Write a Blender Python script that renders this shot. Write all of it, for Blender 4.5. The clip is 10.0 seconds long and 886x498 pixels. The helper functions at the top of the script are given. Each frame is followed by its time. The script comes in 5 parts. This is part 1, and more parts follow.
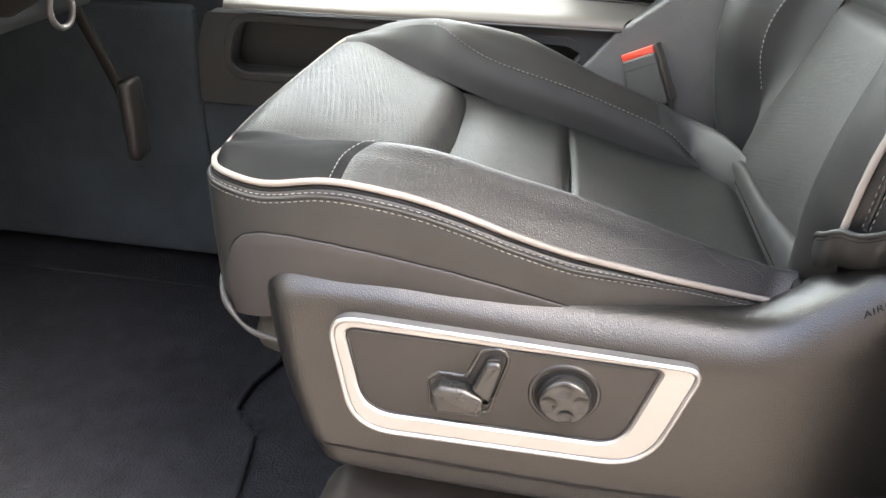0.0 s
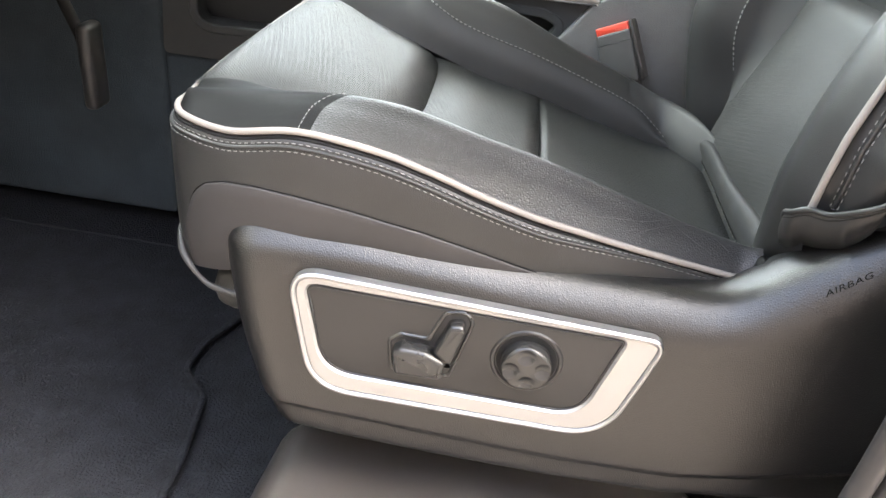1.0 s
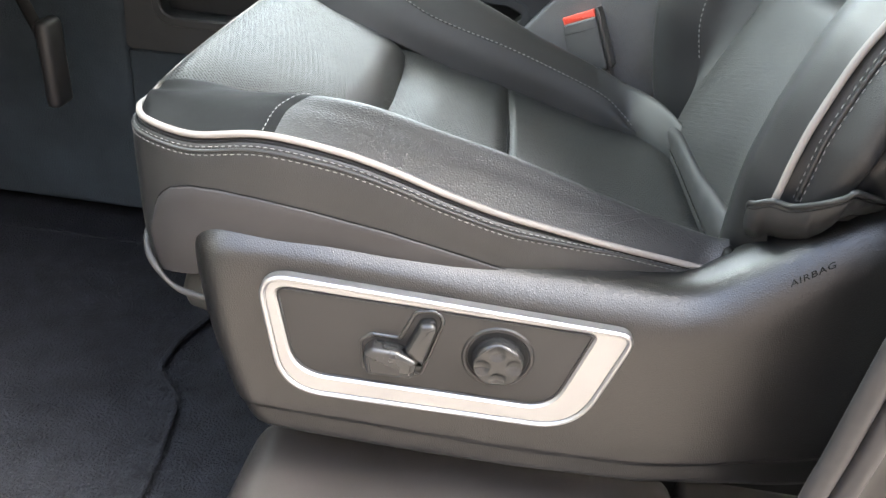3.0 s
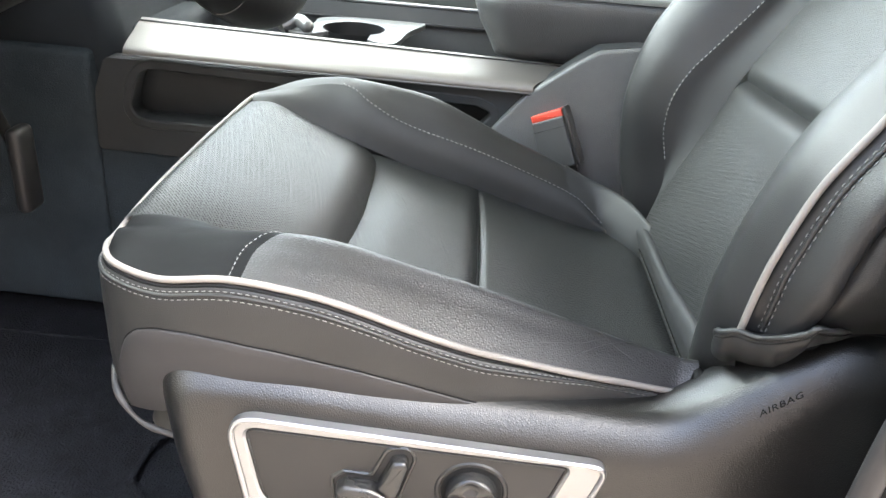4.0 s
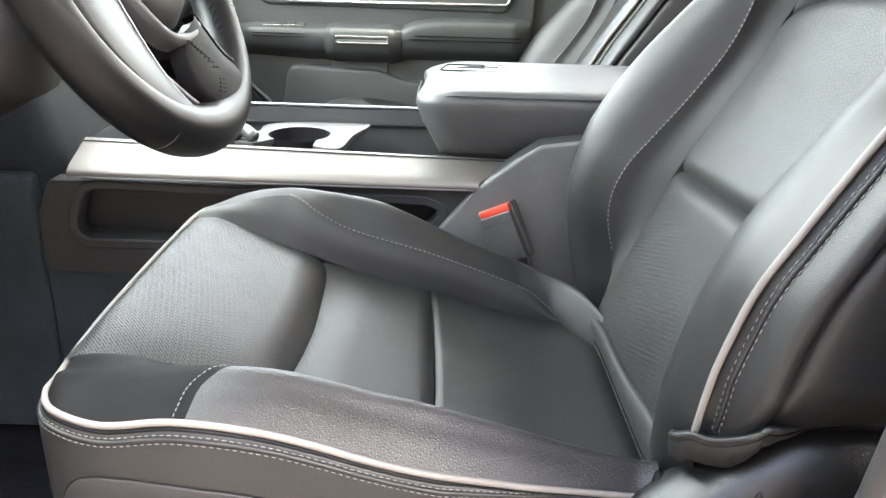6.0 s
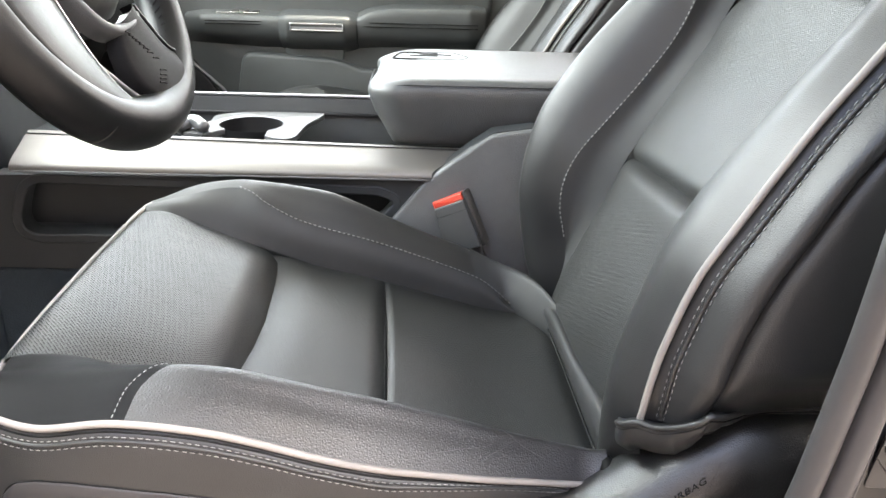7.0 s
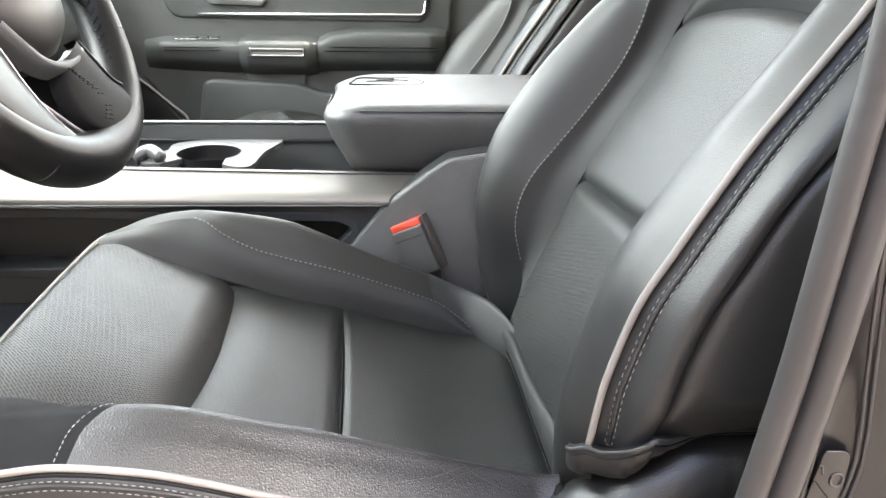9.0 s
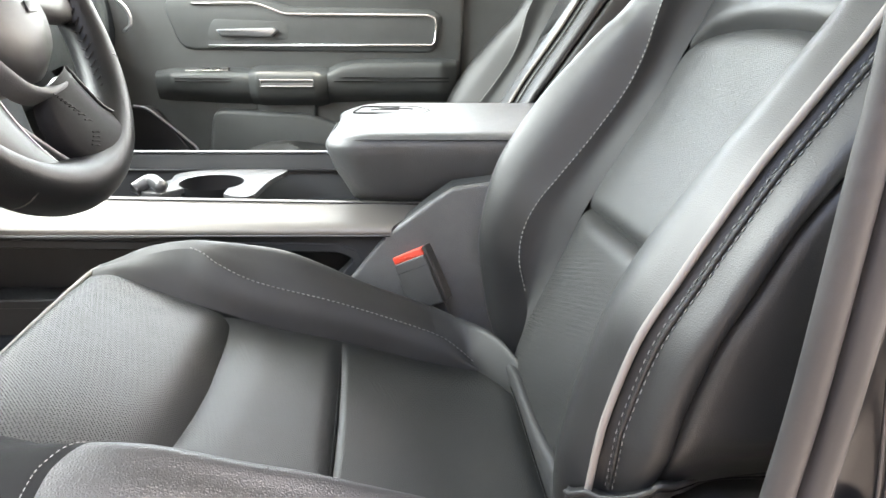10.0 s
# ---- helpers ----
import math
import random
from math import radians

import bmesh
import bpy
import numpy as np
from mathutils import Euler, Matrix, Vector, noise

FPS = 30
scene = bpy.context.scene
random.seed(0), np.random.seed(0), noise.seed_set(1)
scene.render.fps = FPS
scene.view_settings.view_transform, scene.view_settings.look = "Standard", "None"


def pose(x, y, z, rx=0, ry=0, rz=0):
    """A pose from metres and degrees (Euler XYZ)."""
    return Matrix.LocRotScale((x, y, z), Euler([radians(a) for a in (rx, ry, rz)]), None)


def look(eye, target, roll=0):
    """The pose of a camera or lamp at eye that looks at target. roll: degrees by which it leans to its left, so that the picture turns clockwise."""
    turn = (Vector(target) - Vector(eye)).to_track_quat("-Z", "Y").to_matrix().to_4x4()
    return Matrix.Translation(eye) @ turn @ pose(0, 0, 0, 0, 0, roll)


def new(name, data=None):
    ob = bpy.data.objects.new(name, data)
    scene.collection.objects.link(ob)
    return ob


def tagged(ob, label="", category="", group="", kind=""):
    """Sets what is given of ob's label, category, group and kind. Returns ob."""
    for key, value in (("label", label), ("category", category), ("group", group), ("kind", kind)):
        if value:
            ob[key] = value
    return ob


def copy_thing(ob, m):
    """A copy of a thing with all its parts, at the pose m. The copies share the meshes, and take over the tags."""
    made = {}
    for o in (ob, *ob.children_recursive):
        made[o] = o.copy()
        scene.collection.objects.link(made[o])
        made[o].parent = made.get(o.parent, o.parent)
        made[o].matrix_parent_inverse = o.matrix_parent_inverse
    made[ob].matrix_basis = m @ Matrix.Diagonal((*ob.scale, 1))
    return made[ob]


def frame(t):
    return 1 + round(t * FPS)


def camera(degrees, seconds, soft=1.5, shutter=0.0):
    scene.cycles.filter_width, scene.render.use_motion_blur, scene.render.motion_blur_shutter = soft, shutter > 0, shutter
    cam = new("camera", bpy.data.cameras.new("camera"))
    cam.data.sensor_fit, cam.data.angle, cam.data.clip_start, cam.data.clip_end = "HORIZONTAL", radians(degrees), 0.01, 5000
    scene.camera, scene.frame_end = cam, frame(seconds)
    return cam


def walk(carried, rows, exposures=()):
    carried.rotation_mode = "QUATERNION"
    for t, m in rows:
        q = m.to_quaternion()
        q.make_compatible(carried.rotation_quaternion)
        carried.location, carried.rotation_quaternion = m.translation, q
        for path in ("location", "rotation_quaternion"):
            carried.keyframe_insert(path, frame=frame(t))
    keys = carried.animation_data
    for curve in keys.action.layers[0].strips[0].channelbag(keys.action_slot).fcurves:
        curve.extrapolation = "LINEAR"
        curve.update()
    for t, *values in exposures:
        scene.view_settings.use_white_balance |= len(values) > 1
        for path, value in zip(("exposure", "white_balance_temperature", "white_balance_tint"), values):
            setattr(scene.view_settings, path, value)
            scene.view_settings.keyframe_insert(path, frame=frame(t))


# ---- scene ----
cam = camera(57.5, 10.0)
PATH = [
    (0, (0.0890, -0.4912, 0.7903), (-0.2320, 1.2436, -0.1521), 1.08),
    (0.5, (0.0830, -0.4911, 0.7662), (-0.1850, 1.2318, -0.2124), 3.73),
    (1, (0.0820, -0.4887, 0.7734), (-0.1290, 1.2387, -0.2117), 5.53),
    (1.5, (0.0780, -0.4860, 0.7767), (-0.0960, 1.2421, -0.2155), 6.11),
    (2, (0.0770, -0.4843, 0.7809), (-0.1010, 1.2394, -0.2187), 5.63),
    (3.5, (0.0910, -0.4770, 0.7885), (-0.0350, 1.2386, -0.2328), 4.85),
    (3.7, (0.0920, -0.4701, 0.8022), (-0.0280, 1.2524, -0.2075), 4.73),
    (4, (0.0870, -0.4523, 0.8399), (-0.0280, 1.3256, -0.0686), 4.48),
    (4.2, (0.0850, -0.4408, 0.8569), (-0.0120, 1.3670, 0.0093), 3.61),
    (4.5, (0.0920, -0.4389, 0.8702), (0.0040, 1.3934, 0.0738), 2.67),
    (5, (0.0960, -0.4383, 0.8742), (0.0230, 1.4207, 0.1415), 1.72),
    (5.2, (0.0950, -0.4375, 0.8763), (0.0200, 1.4258, 0.1519), 1.62),
    (6.5, (0.1070, -0.4348, 0.8685), (0.1030, 1.4163, 0.1110), 1.61),
    (7, (0.1160, -0.4302, 0.8739), (0.1550, 1.4158, 0.1049), 1.68),
    (7.5, (0.1240, -0.4295, 0.8770), (0.1900, 1.4156, 0.1079), 1.70),
    (8, (0.1270, -0.4297, 0.8790), (0.2080, 1.4243, 0.1337), 1.46),
    (8.5, (0.1290, -0.4308, 0.8809), (0.2230, 1.4255, 0.1429), 1.22),
    (9, (0.1380, -0.4292, 0.8851), (0.2360, 1.4306, 0.1544), 0.91),
    (9.5, (0.1490, -0.4250, 0.8834), (0.2550, 1.4443, 0.1807), 0.89),
    (10, (0.1610, -0.4031, 0.8733), (0.2080, 1.4853, 0.2174), 0.36),
]
walk(cam, [(t, look(eye, target, roll)) for t, eye, target, roll in PATH], [(0, 4.75, 7250, 5), (2, 4.75, 6750, 1), (3.5, 4.75, 6750, 1), (4.6, 4.92, 6800, 1), (7, 4.71, 7000, 6), (10, 4.73, 7050, 6)])

# ---- light ----
world = bpy.data.worlds.new("world")
scene.world = world
world.use_nodes = True
wn = world.node_tree
sky = wn.nodes.new("ShaderNodeTexSky")
sky.sky_type, sky.sun_disc = "NISHITA", False
sky.sun_elevation, sky.sun_rotation, sky.dust_density = radians(51.7), radians(71.6), 8.0
sky.air_density = 0.6
wn.links.new(sky.outputs[0], wn.nodes["Background"].inputs[0])
wn.nodes["Background"].inputs[1].default_value = 0.155
sun = new("sun", bpy.data.lights.new("sun", "SUN"))
sun.data.energy, sun.data.angle, sun.data.color = 1.0, radians(0.6), (1.0, 0.94, 0.86)
sun.matrix_world = look((1.5, 0.5, 2.0), (0, 0, 0))


def window_light(name, eye, target, wide, high, power):
    """The sky's light through a window's opening."""
    lamp = new(name, bpy.data.lights.new(name, "AREA"))
    lamp.data.shape, lamp.data.size, lamp.data.size_y = "RECTANGLE", wide, high
    lamp.data.energy, lamp.data.color = power, (0.92, 0.985, 1.0)
    lamp.matrix_world = look(eye, target)


window_light("windscreen_light", (-0.84, 0.68, 1.18), (0.10, 0.60, 0.62), 1.35, 0.62, 3.9)
window_light("passenger_window_light", (-0.12, 1.385, 1.11), (-0.10, 0.30, 0.90), 0.78, 0.42, 0.38)


# ---- materials ----
def tree(name):
    m = bpy.data.materials.new(name)
    m.use_nodes = True
    nt = m.node_tree
    return m, nt, nt.nodes["Principled BSDF"]


def node(nt, kind, **inputs):
    n = nt.nodes.new(kind)
    for k, v in inputs.items():
        n.inputs[k].default_value = v
    return n


def ramp(nt, src, stops):
    r = nt.nodes.new("ShaderNodeValToRGB")
    r.color_ramp.elements[0].position, r.color_ramp.elements[0].color = stops[0][0], (*stops[0][1], 1)
    r.color_ramp.elements[1].position, r.color_ramp.elements[1].color = stops[1][0], (*stops[1][1], 1)
    nt.links.new(src, r.inputs[0])
    return r


def surface(name, colour, rough, metal=0.0, grain=600.0, relief=0.12, depth=0.0006, vary=0.2, wear=9.0, stretch=(1, 1, 1), sheen=0.0, spec=0.5, cells=True, rough_vary=0.12, fold=0.08):
    """A plain material with a fine grain in relief and slow changes of tone and gloss."""
    m, nt, bsdf = tree(name)
    co = nt.nodes.new("ShaderNodeTexCoord")
    mp = nt.nodes.new("ShaderNodeMapping")
    mp.inputs["Scale"].default_value = stretch
    nt.links.new(co.outputs["Object"], mp.inputs[0])
    slow = node(nt, "ShaderNodeTexNoise", Scale=wear, Detail=5.0, Roughness=0.6)
    nt.links.new(mp.outputs[0], slow.inputs["Vector"])
    lo = tuple(c * (1 - vary) for c in colour)
    hi = tuple(min(1, c * (1 + vary)) for c in colour)
    tone = ramp(nt, slow.outputs[0], ((0.3, lo), (0.7, hi)))
    nt.links.new(tone.outputs[0], bsdf.inputs["Base Color"])
    gloss = ramp(nt, slow.outputs[0], ((0.3, (max(0.02, rough - rough_vary * rough),) * 3), (0.75, (min(1, rough + rough_vary * rough),) * 3)))
    nt.links.new(gloss.outputs[0], bsdf.inputs["Roughness"])
    bsdf.inputs["Metallic"].default_value = metal
    bsdf.inputs["Specular IOR Level"].default_value = spec
    if sheen:
        bsdf.inputs["Sheen Weight"].default_value = sheen
        bsdf.inputs["Sheen Roughness"].default_value = 0.4
    if relief:
        if cells:
            # pebbles with creases between them, their cells pulled about by a slower noise
            pull = node(nt, "ShaderNodeTexNoise", Scale=grain * 0.45, Detail=2.0)
            nt.links.new(mp.outputs[0], pull.inputs["Vector"])
            shift = nt.nodes.new("ShaderNodeVectorMath")
            shift.operation = "MULTIPLY_ADD"
            shift.inputs[1].default_value = (0.9 / grain,) * 3
            nt.links.new(pull.outputs["Color"], shift.inputs[0])
            nt.links.new(mp.outputs[0], shift.inputs[2])
            fine = node(nt, "ShaderNodeTexVoronoi", Scale=grain)
            fine.feature = "DISTANCE_TO_EDGE"
            nt.links.new(shift.outputs[0], fine.inputs["Vector"])
            dome = ramp(nt, fine.outputs["Distance"], ((0.0, (0, 0, 0)), (0.42, (1, 1, 1))))
            dome.color_ramp.interpolation = "EASE"
            out = dome.outputs[0]
        else:
            fine = node(nt, "ShaderNodeTexNoise", Scale=grain, Detail=3.0)
            nt.links.new(mp.outputs[0], fine.inputs["Vector"])
            out = fine.outputs[0]
        folds = node(nt, "ShaderNodeTexNoise", Scale=45.0, Detail=2.0)
        nt.links.new(mp.outputs[0], folds.inputs["Vector"])
        b1 = node(nt, "ShaderNodeBump", Strength=relief, Distance=depth)
        nt.links.new(out, b1.inputs["Height"])
        b2 = node(nt, "ShaderNodeBump", Strength=fold, Distance=0.004)
        nt.links.new(folds.outputs[0], b2.inputs["Height"])
        nt.links.new(b1.outputs[0], b2.inputs["Normal"])
        nt.links.new(b2.outputs[0], bsdf.inputs["Normal"])
    return m


def perforated(name, colour, rough, hole=(0.19, 0.31), grain=0.3, scale=750.0):
    """Leather with rows of small holes, laid out along the sheet's own plan."""
    m, nt, bsdf = tree(name)
    co = nt.nodes.new("ShaderNodeTexCoord")
    mp = nt.nodes.new("ShaderNodeMapping")
    mp.inputs["Rotation"].default_value = (0, 0, radians(45))
    mp.inputs["Scale"].default_value = (460, 460, 460)
    nt.links.new(co.outputs["UV"], mp.inputs[0])
    holes = node(nt, "ShaderNodeTexVoronoi", Scale=1.0, Randomness=0.0)
    holes.voronoi_dimensions = "2D"
    nt.links.new(mp.outputs[0], holes.inputs["Vector"])
    # every fifth hole of a row is left out, row by row two places on
    place = nt.nodes.new("ShaderNodeSeparateXYZ")
    nt.links.new(holes.outputs["Position"], place.inputs[0])
    def math_node(op, a, b, c=0.5):
        mn = nt.nodes.new("ShaderNodeMath")
        mn.operation = op
        for k, s in enumerate((a, b, c)):
            if isinstance(s, (int, float)):
                mn.inputs[k].default_value = s
            else:
                nt.links.new(s, mn.inputs[k])
        return mn.outputs[0]
    step = math_node("MULTIPLY_ADD", place.outputs["Y"], 2.0, place.outputs["X"])
    turn = math_node("FLOORED_MODULO", math_node("ADD", step, 0.5), 5.0)
    skip = math_node("MULTIPLY", math_node("LESS_THAN", turn, 1.0), 0.16)
    wide = nt.nodes.new("ShaderNodeMath")
    wide.operation = "ADD"
    nt.links.new(holes.outputs["Distance"], wide.inputs[0])
    nt.links.new(skip, wide.inputs[1])
    dot = ramp(nt, wide.outputs[0], ((hole[0], (0, 0, 0)), (hole[1], (1, 1, 1))))
    shine = ramp(nt, dot.outputs[0], ((0.0, (0.0, 0.0, 0.0)), (1.0, (0.64, 0.64, 0.64))))
    nt.links.new(shine.outputs[0], bsdf.inputs["Specular IOR Level"])
    slow = node(nt, "ShaderNodeTexNoise", Scale=7.0, Detail=4.0)
    nt.links.new(co.outputs["Object"], slow.inputs["Vector"])
    tone = ramp(nt, slow.outputs[0], ((0.3, tuple(c * 0.8 for c in colour)), (0.7, tuple(c * 1.25 for c in colour))))
    mix = nt.nodes.new("ShaderNodeMix")
    mix.data_type = "RGBA"
    mix.blend_type = "MULTIPLY"
    mix.inputs["Factor"].default_value = 1.0
    nt.links.new(tone.outputs[0], mix.inputs["A"])
    nt.links.new(dot.outputs[0], mix.inputs["B"])
    nt.links.new(mix.outputs["Result"], bsdf.inputs["Base Color"])
    gloss = ramp(nt, slow.outputs[0], ((0.3, (rough * 0.88,) * 3), (0.75, (rough * 1.12,) * 3)))
    nt.links.new(gloss.outputs[0], bsdf.inputs["Roughness"])
    fine = node(nt, "ShaderNodeTexVoronoi", Scale=scale)
    fine.feature = "DISTANCE_TO_EDGE"
    nt.links.new(co.outputs["Object"], fine.inputs["Vector"])
    fold = node(nt, "ShaderNodeTexNoise", Scale=22.0, Detail=3.0)
    nt.links.new(co.outputs["Object"], fold.inputs["Vector"])
    b0 = node(nt, "ShaderNodeBump", Strength=grain, Distance=0.0006)
    nt.links.new(fine.outputs["Distance"], b0.inputs["Height"])
    b1 = node(nt, "ShaderNodeBump", Strength=0.5, Distance=0.0008)
    nt.links.new(dot.outputs[0], b1.inputs["Height"])
    nt.links.new(b0.outputs[0], b1.inputs["Normal"])
    b2 = node(nt, "ShaderNodeBump", Strength=0.14, Distance=0.008)
    nt.links.new(fold.outputs[0], b2.inputs["Height"])
    nt.links.new(b1.outputs[0], b2.inputs["Normal"])
    nt.links.new(b2.outputs[0], bsdf.inputs["Normal"])
    return m


def glass(name):
    m, nt, bsdf = tree(name)
    bsdf.inputs["Base Color"].default_value = (0.9, 0.95, 0.93, 1)
    bsdf.inputs["Roughness"].default_value = 0.02
    bsdf.inputs["Transmission Weight"].default_value = 1.0
    bsdf.inputs["IOR"].default_value = 1.1
    return m


LEATHER = surface("black_leather", (0.014, 0.014, 0.0155), 0.42, grain=430, relief=0.37, depth=0.0006, fold=0.05, spec=0.72)
LEATHER_SMOOTH = surface("smooth_leather", (0.0165, 0.0168, 0.017), 0.45, grain=650, relief=0.17, depth=0.0005, spec=0.45, fold=0.05)
MATT = surface("dull_leather", (0.0045, 0.0045, 0.005), 0.6, grain=1400, relief=0.15, cells=False, spec=0.08)
WHEEL = surface("wheel_leather", (0.006, 0.0064, 0.0068), 0.39, grain=700, relief=0.10, depth=0.0005, spec=0.22)
VINYL = surface("grained_vinyl", (0.058, 0.060, 0.061), 0.44, grain=420, relief=0.36, depth=0.0006, fold=0.05)
FLAP = surface("flap_vinyl", (0.026, 0.0248, 0.0256), 0.5, grain=1200, relief=0.08, cells=False, spec=0.35)
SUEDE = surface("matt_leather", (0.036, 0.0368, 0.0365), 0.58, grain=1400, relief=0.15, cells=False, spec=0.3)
PERF = perforated("perforated_leather", (0.0165, 0.0172, 0.0167), 0.50, (0.20, 0.34), 0.42, 600.0)
PERF_BACK = perforated("grained_perforated_leather", (0.021, 0.022, 0.0218), 0.50, (0.13, 0.30), 0.8, 430.0)
PIPING = surface("grey_piping", (0.185, 0.170, 0.156), 0.68, grain=900, relief=0.1, vary=0.1)
THREAD = surface("white_thread", (0.17, 0.17, 0.164), 0.6, relief=0.0, vary=0.15, wear=120)
PLASTIC = surface("grained_plastic", (0.0076, 0.0074, 0.0073), 0.34, grain=560, relief=0.26, depth=0.0006, spec=0.64)
PLASTIC_FINE = surface("fine_plastic", (0.015, 0.0145, 0.0145), 0.46, grain=1500, relief=0.08, cells=False)
PLASTIC_BLACK = surface("black_plastic", (0.012, 0.012, 0.013), 0.32, relief=0.0)
PLASTIC_GLOSS = surface("switch_plastic", (0.016, 0.016, 0.016), 0.27, grain=1500, relief=0.05, cells=False, spec=0.6)
TRACK = surface("track_plastic", (0.036, 0.032, 0.030), 0.42, grain=700, relief=0.15, depth=0.0006)
# dash colour lifted and cooled to imitate haze over the dark footwell
DASH = surface("dash_plastic", (0.018, 0.0215, 0.025), 0.8, grain=700, relief=0.2, spec=0.14)
# console wall, darkened in colour for the shade under the dash
WALL = surface("console_wall_plastic", (0.029, 0.0315, 0.0335), 0.58, grain=560, relief=0.2, spec=0.3)
# carpet colour with the same bluish haze painted in, more strongly
FOOTWELL = surface("hazed_footwell_carpet", (0.037, 0.047, 0.056), 0.95, grain=400, relief=0.6, depth=0.003, cells=False, spec=0.08)
# console rear: paler than the wall, window light put into the colour
SHOULDER_LIT = surface("lit_shoulder_vinyl", (0.088, 0.090, 0.091), 0.5, grain=420, relief=0.45, depth=0.0007, fold=0.05)
HEM = surface("worn_hem", (0.034, 0.033, 0.033), 0.6, grain=900, relief=0.2)
CONSOLE = surface("console_plastic", (0.045, 0.047, 0.049), 0.52, grain=650, relief=0.2)
DOOR = surface("door_plastic", (0.045, 0.048, 0.048), 0.55, grain=650, relief=0.2)
SATIN = surface("satin_silver", (0.335, 0.338, 0.346), 0.34, metal=0.85, grain=2200, relief=0.05, cells=False, vary=0.05)
DULL = surface("silver_paint", (0.11, 0.11, 0.112), 0.38, metal=0.35, relief=0.0, vary=0.05)
CHROME = surface("chrome", (0.78, 0.78, 0.78), 0.14, metal=1.0, relief=0.0, vary=0.04)
SILVER = surface("brushed_silver", (0.180, 0.170, 0.159), 0.52, metal=0.75, grain=900, relief=0.06, cells=False, vary=0.05, stretch=(0.05, 1, 1))
CARPET = surface("carpet", (0.0165, 0.0178, 0.0220), 0.95, grain=330, relief=1.0, depth=0.006, cells=False, vary=0.3, wear=30, spec=0.1)
RUBBER = surface("seal_rubber", (0.025, 0.0235, 0.0238), 0.6, grain=1200, relief=0.1, cells=False)
RED = surface("red_plastic", (0.62, 0.06, 0.035), 0.4, relief=0.0, vary=0.08)
BUCKLE = surface("buckle_plastic", (0.052, 0.053, 0.053), 0.55, grain=1600, relief=0.15, cells=False)
INK = surface("dull_black", (0.009, 0.009, 0.009), 0.8, relief=0.0, spec=0.12)
HEADLINER = surface("headliner", (0.42, 0.41, 0.39), 0.9, grain=900, relief=0.2, cells=False)
LABEL = surface("white_print", (0.036, 0.036, 0.036), 0.5, relief=0.0)
# for the added wall outside, tinted warm for the light it throws back
BOUNCE_WALL = surface("pale_bounce_wall", (0.150, 0.132, 0.127), 0.9, grain=40, relief=0.4, depth=0.01, cells=False, wear=2.0)
TARMAC = surface("tarmac", (0.083, 0.074, 0.070), 0.9, grain=60, relief=0.5, depth=0.01, cells=False)
GLASS = glass("window_glass")


# ---- building helpers ----
def V3(p):
    return np.array(p, float)


def spline(ctrl, n):
    """n points on a smooth curve through the control points, evenly spaced."""
    c = np.array(ctrl, float)
    c = np.vstack([2 * c[0] - c[1], c, 2 * c[-1] - c[-2]])
    out = []
    for k in range(1, len(c) - 2):
        p0, p1, p2, p3 = c[k - 1:k + 3]
        for t in np.linspace(0, 1, 24, endpoint=False):
            out.append(0.5 * (2 * p1 + (p2 - p0) * t + (2 * p0 - 5 * p1 + 4 * p2 - p3) * t * t + (3 * p1 - p0 - 3 * p2 + p3) * t ** 3))
    out.append(c[-2])
    out = np.array(out)
    d = np.concatenate([[0], np.cumsum(np.linalg.norm(np.diff(out, axis=0), axis=1))])
    s = np.linspace(0, d[-1], n)
    return np.stack([np.interp(s, d, out[:, k]) for k in range(out.shape[1])], axis=1)


def along(ctrl, axis, values):
    """The curve through the control points, read off at given values of one coordinate."""
    p = spline(ctrl, 400)
    o = np.argsort(p[:, axis])
    p = p[o]
    return np.stack([values if k == axis else np.interp(values, p[:, axis], p[:, k]) for k in range(3)], axis=1)


def sheet_data(name, g, wrap=False, smooth=True):
    """A mesh from a grid of points, with its plan in metres as UV."""
    g = np.asarray(g, float)
    n, m = g.shape[:2]
    verts = g.reshape(-1, 3)
    faces = []
    mm = m if wrap else m - 1
    for i in range(n - 1):
        for j in range(mm):
            j2 = (j + 1) % m
            faces.append((i * m + j, i * m + j2, (i + 1) * m + j2, (i + 1) * m + j))
    me = bpy.data.meshes.new(name)
    me.from_pydata([tuple(v) for v in verts], [], faces)
    du = np.concatenate([[0], np.cumsum(np.linalg.norm(np.diff(g[:, m // 2], axis=0), axis=1))])
    dv = np.concatenate([[0], np.cumsum(np.linalg.norm(np.diff(g[n // 2], axis=0), axis=1))])
    uv = me.uv_layers.new(name="plan")
    for poly in me.polygons:
        for li in poly.loop_indices:
            vi = me.loops[li].vertex_index
            uv.data[li].uv = (du[vi // m], dv[vi % m])
    if smooth:
        me.polygons.foreach_set("use_smooth", [True] * len(me.polygons))
    me.update()
    return me


def bm_data(name, bm, smooth=True):
    me = bpy.data.meshes.new(name)
    bmesh.ops.recalc_face_normals(bm, faces=bm.faces)
    bm.to_mesh(me)
    bm.free()
    if smooth:
        me.polygons.foreach_set("use_smooth", [True] * len(me.polygons))
        me.set_sharp_from_angle(angle=radians(40))
    return me


def thing(name, at, label, category, group="", kind=""):
    e = new(name)
    e.location = at
    e.empty_display_size = 0.05
    return tagged(e, label, category, group, kind)


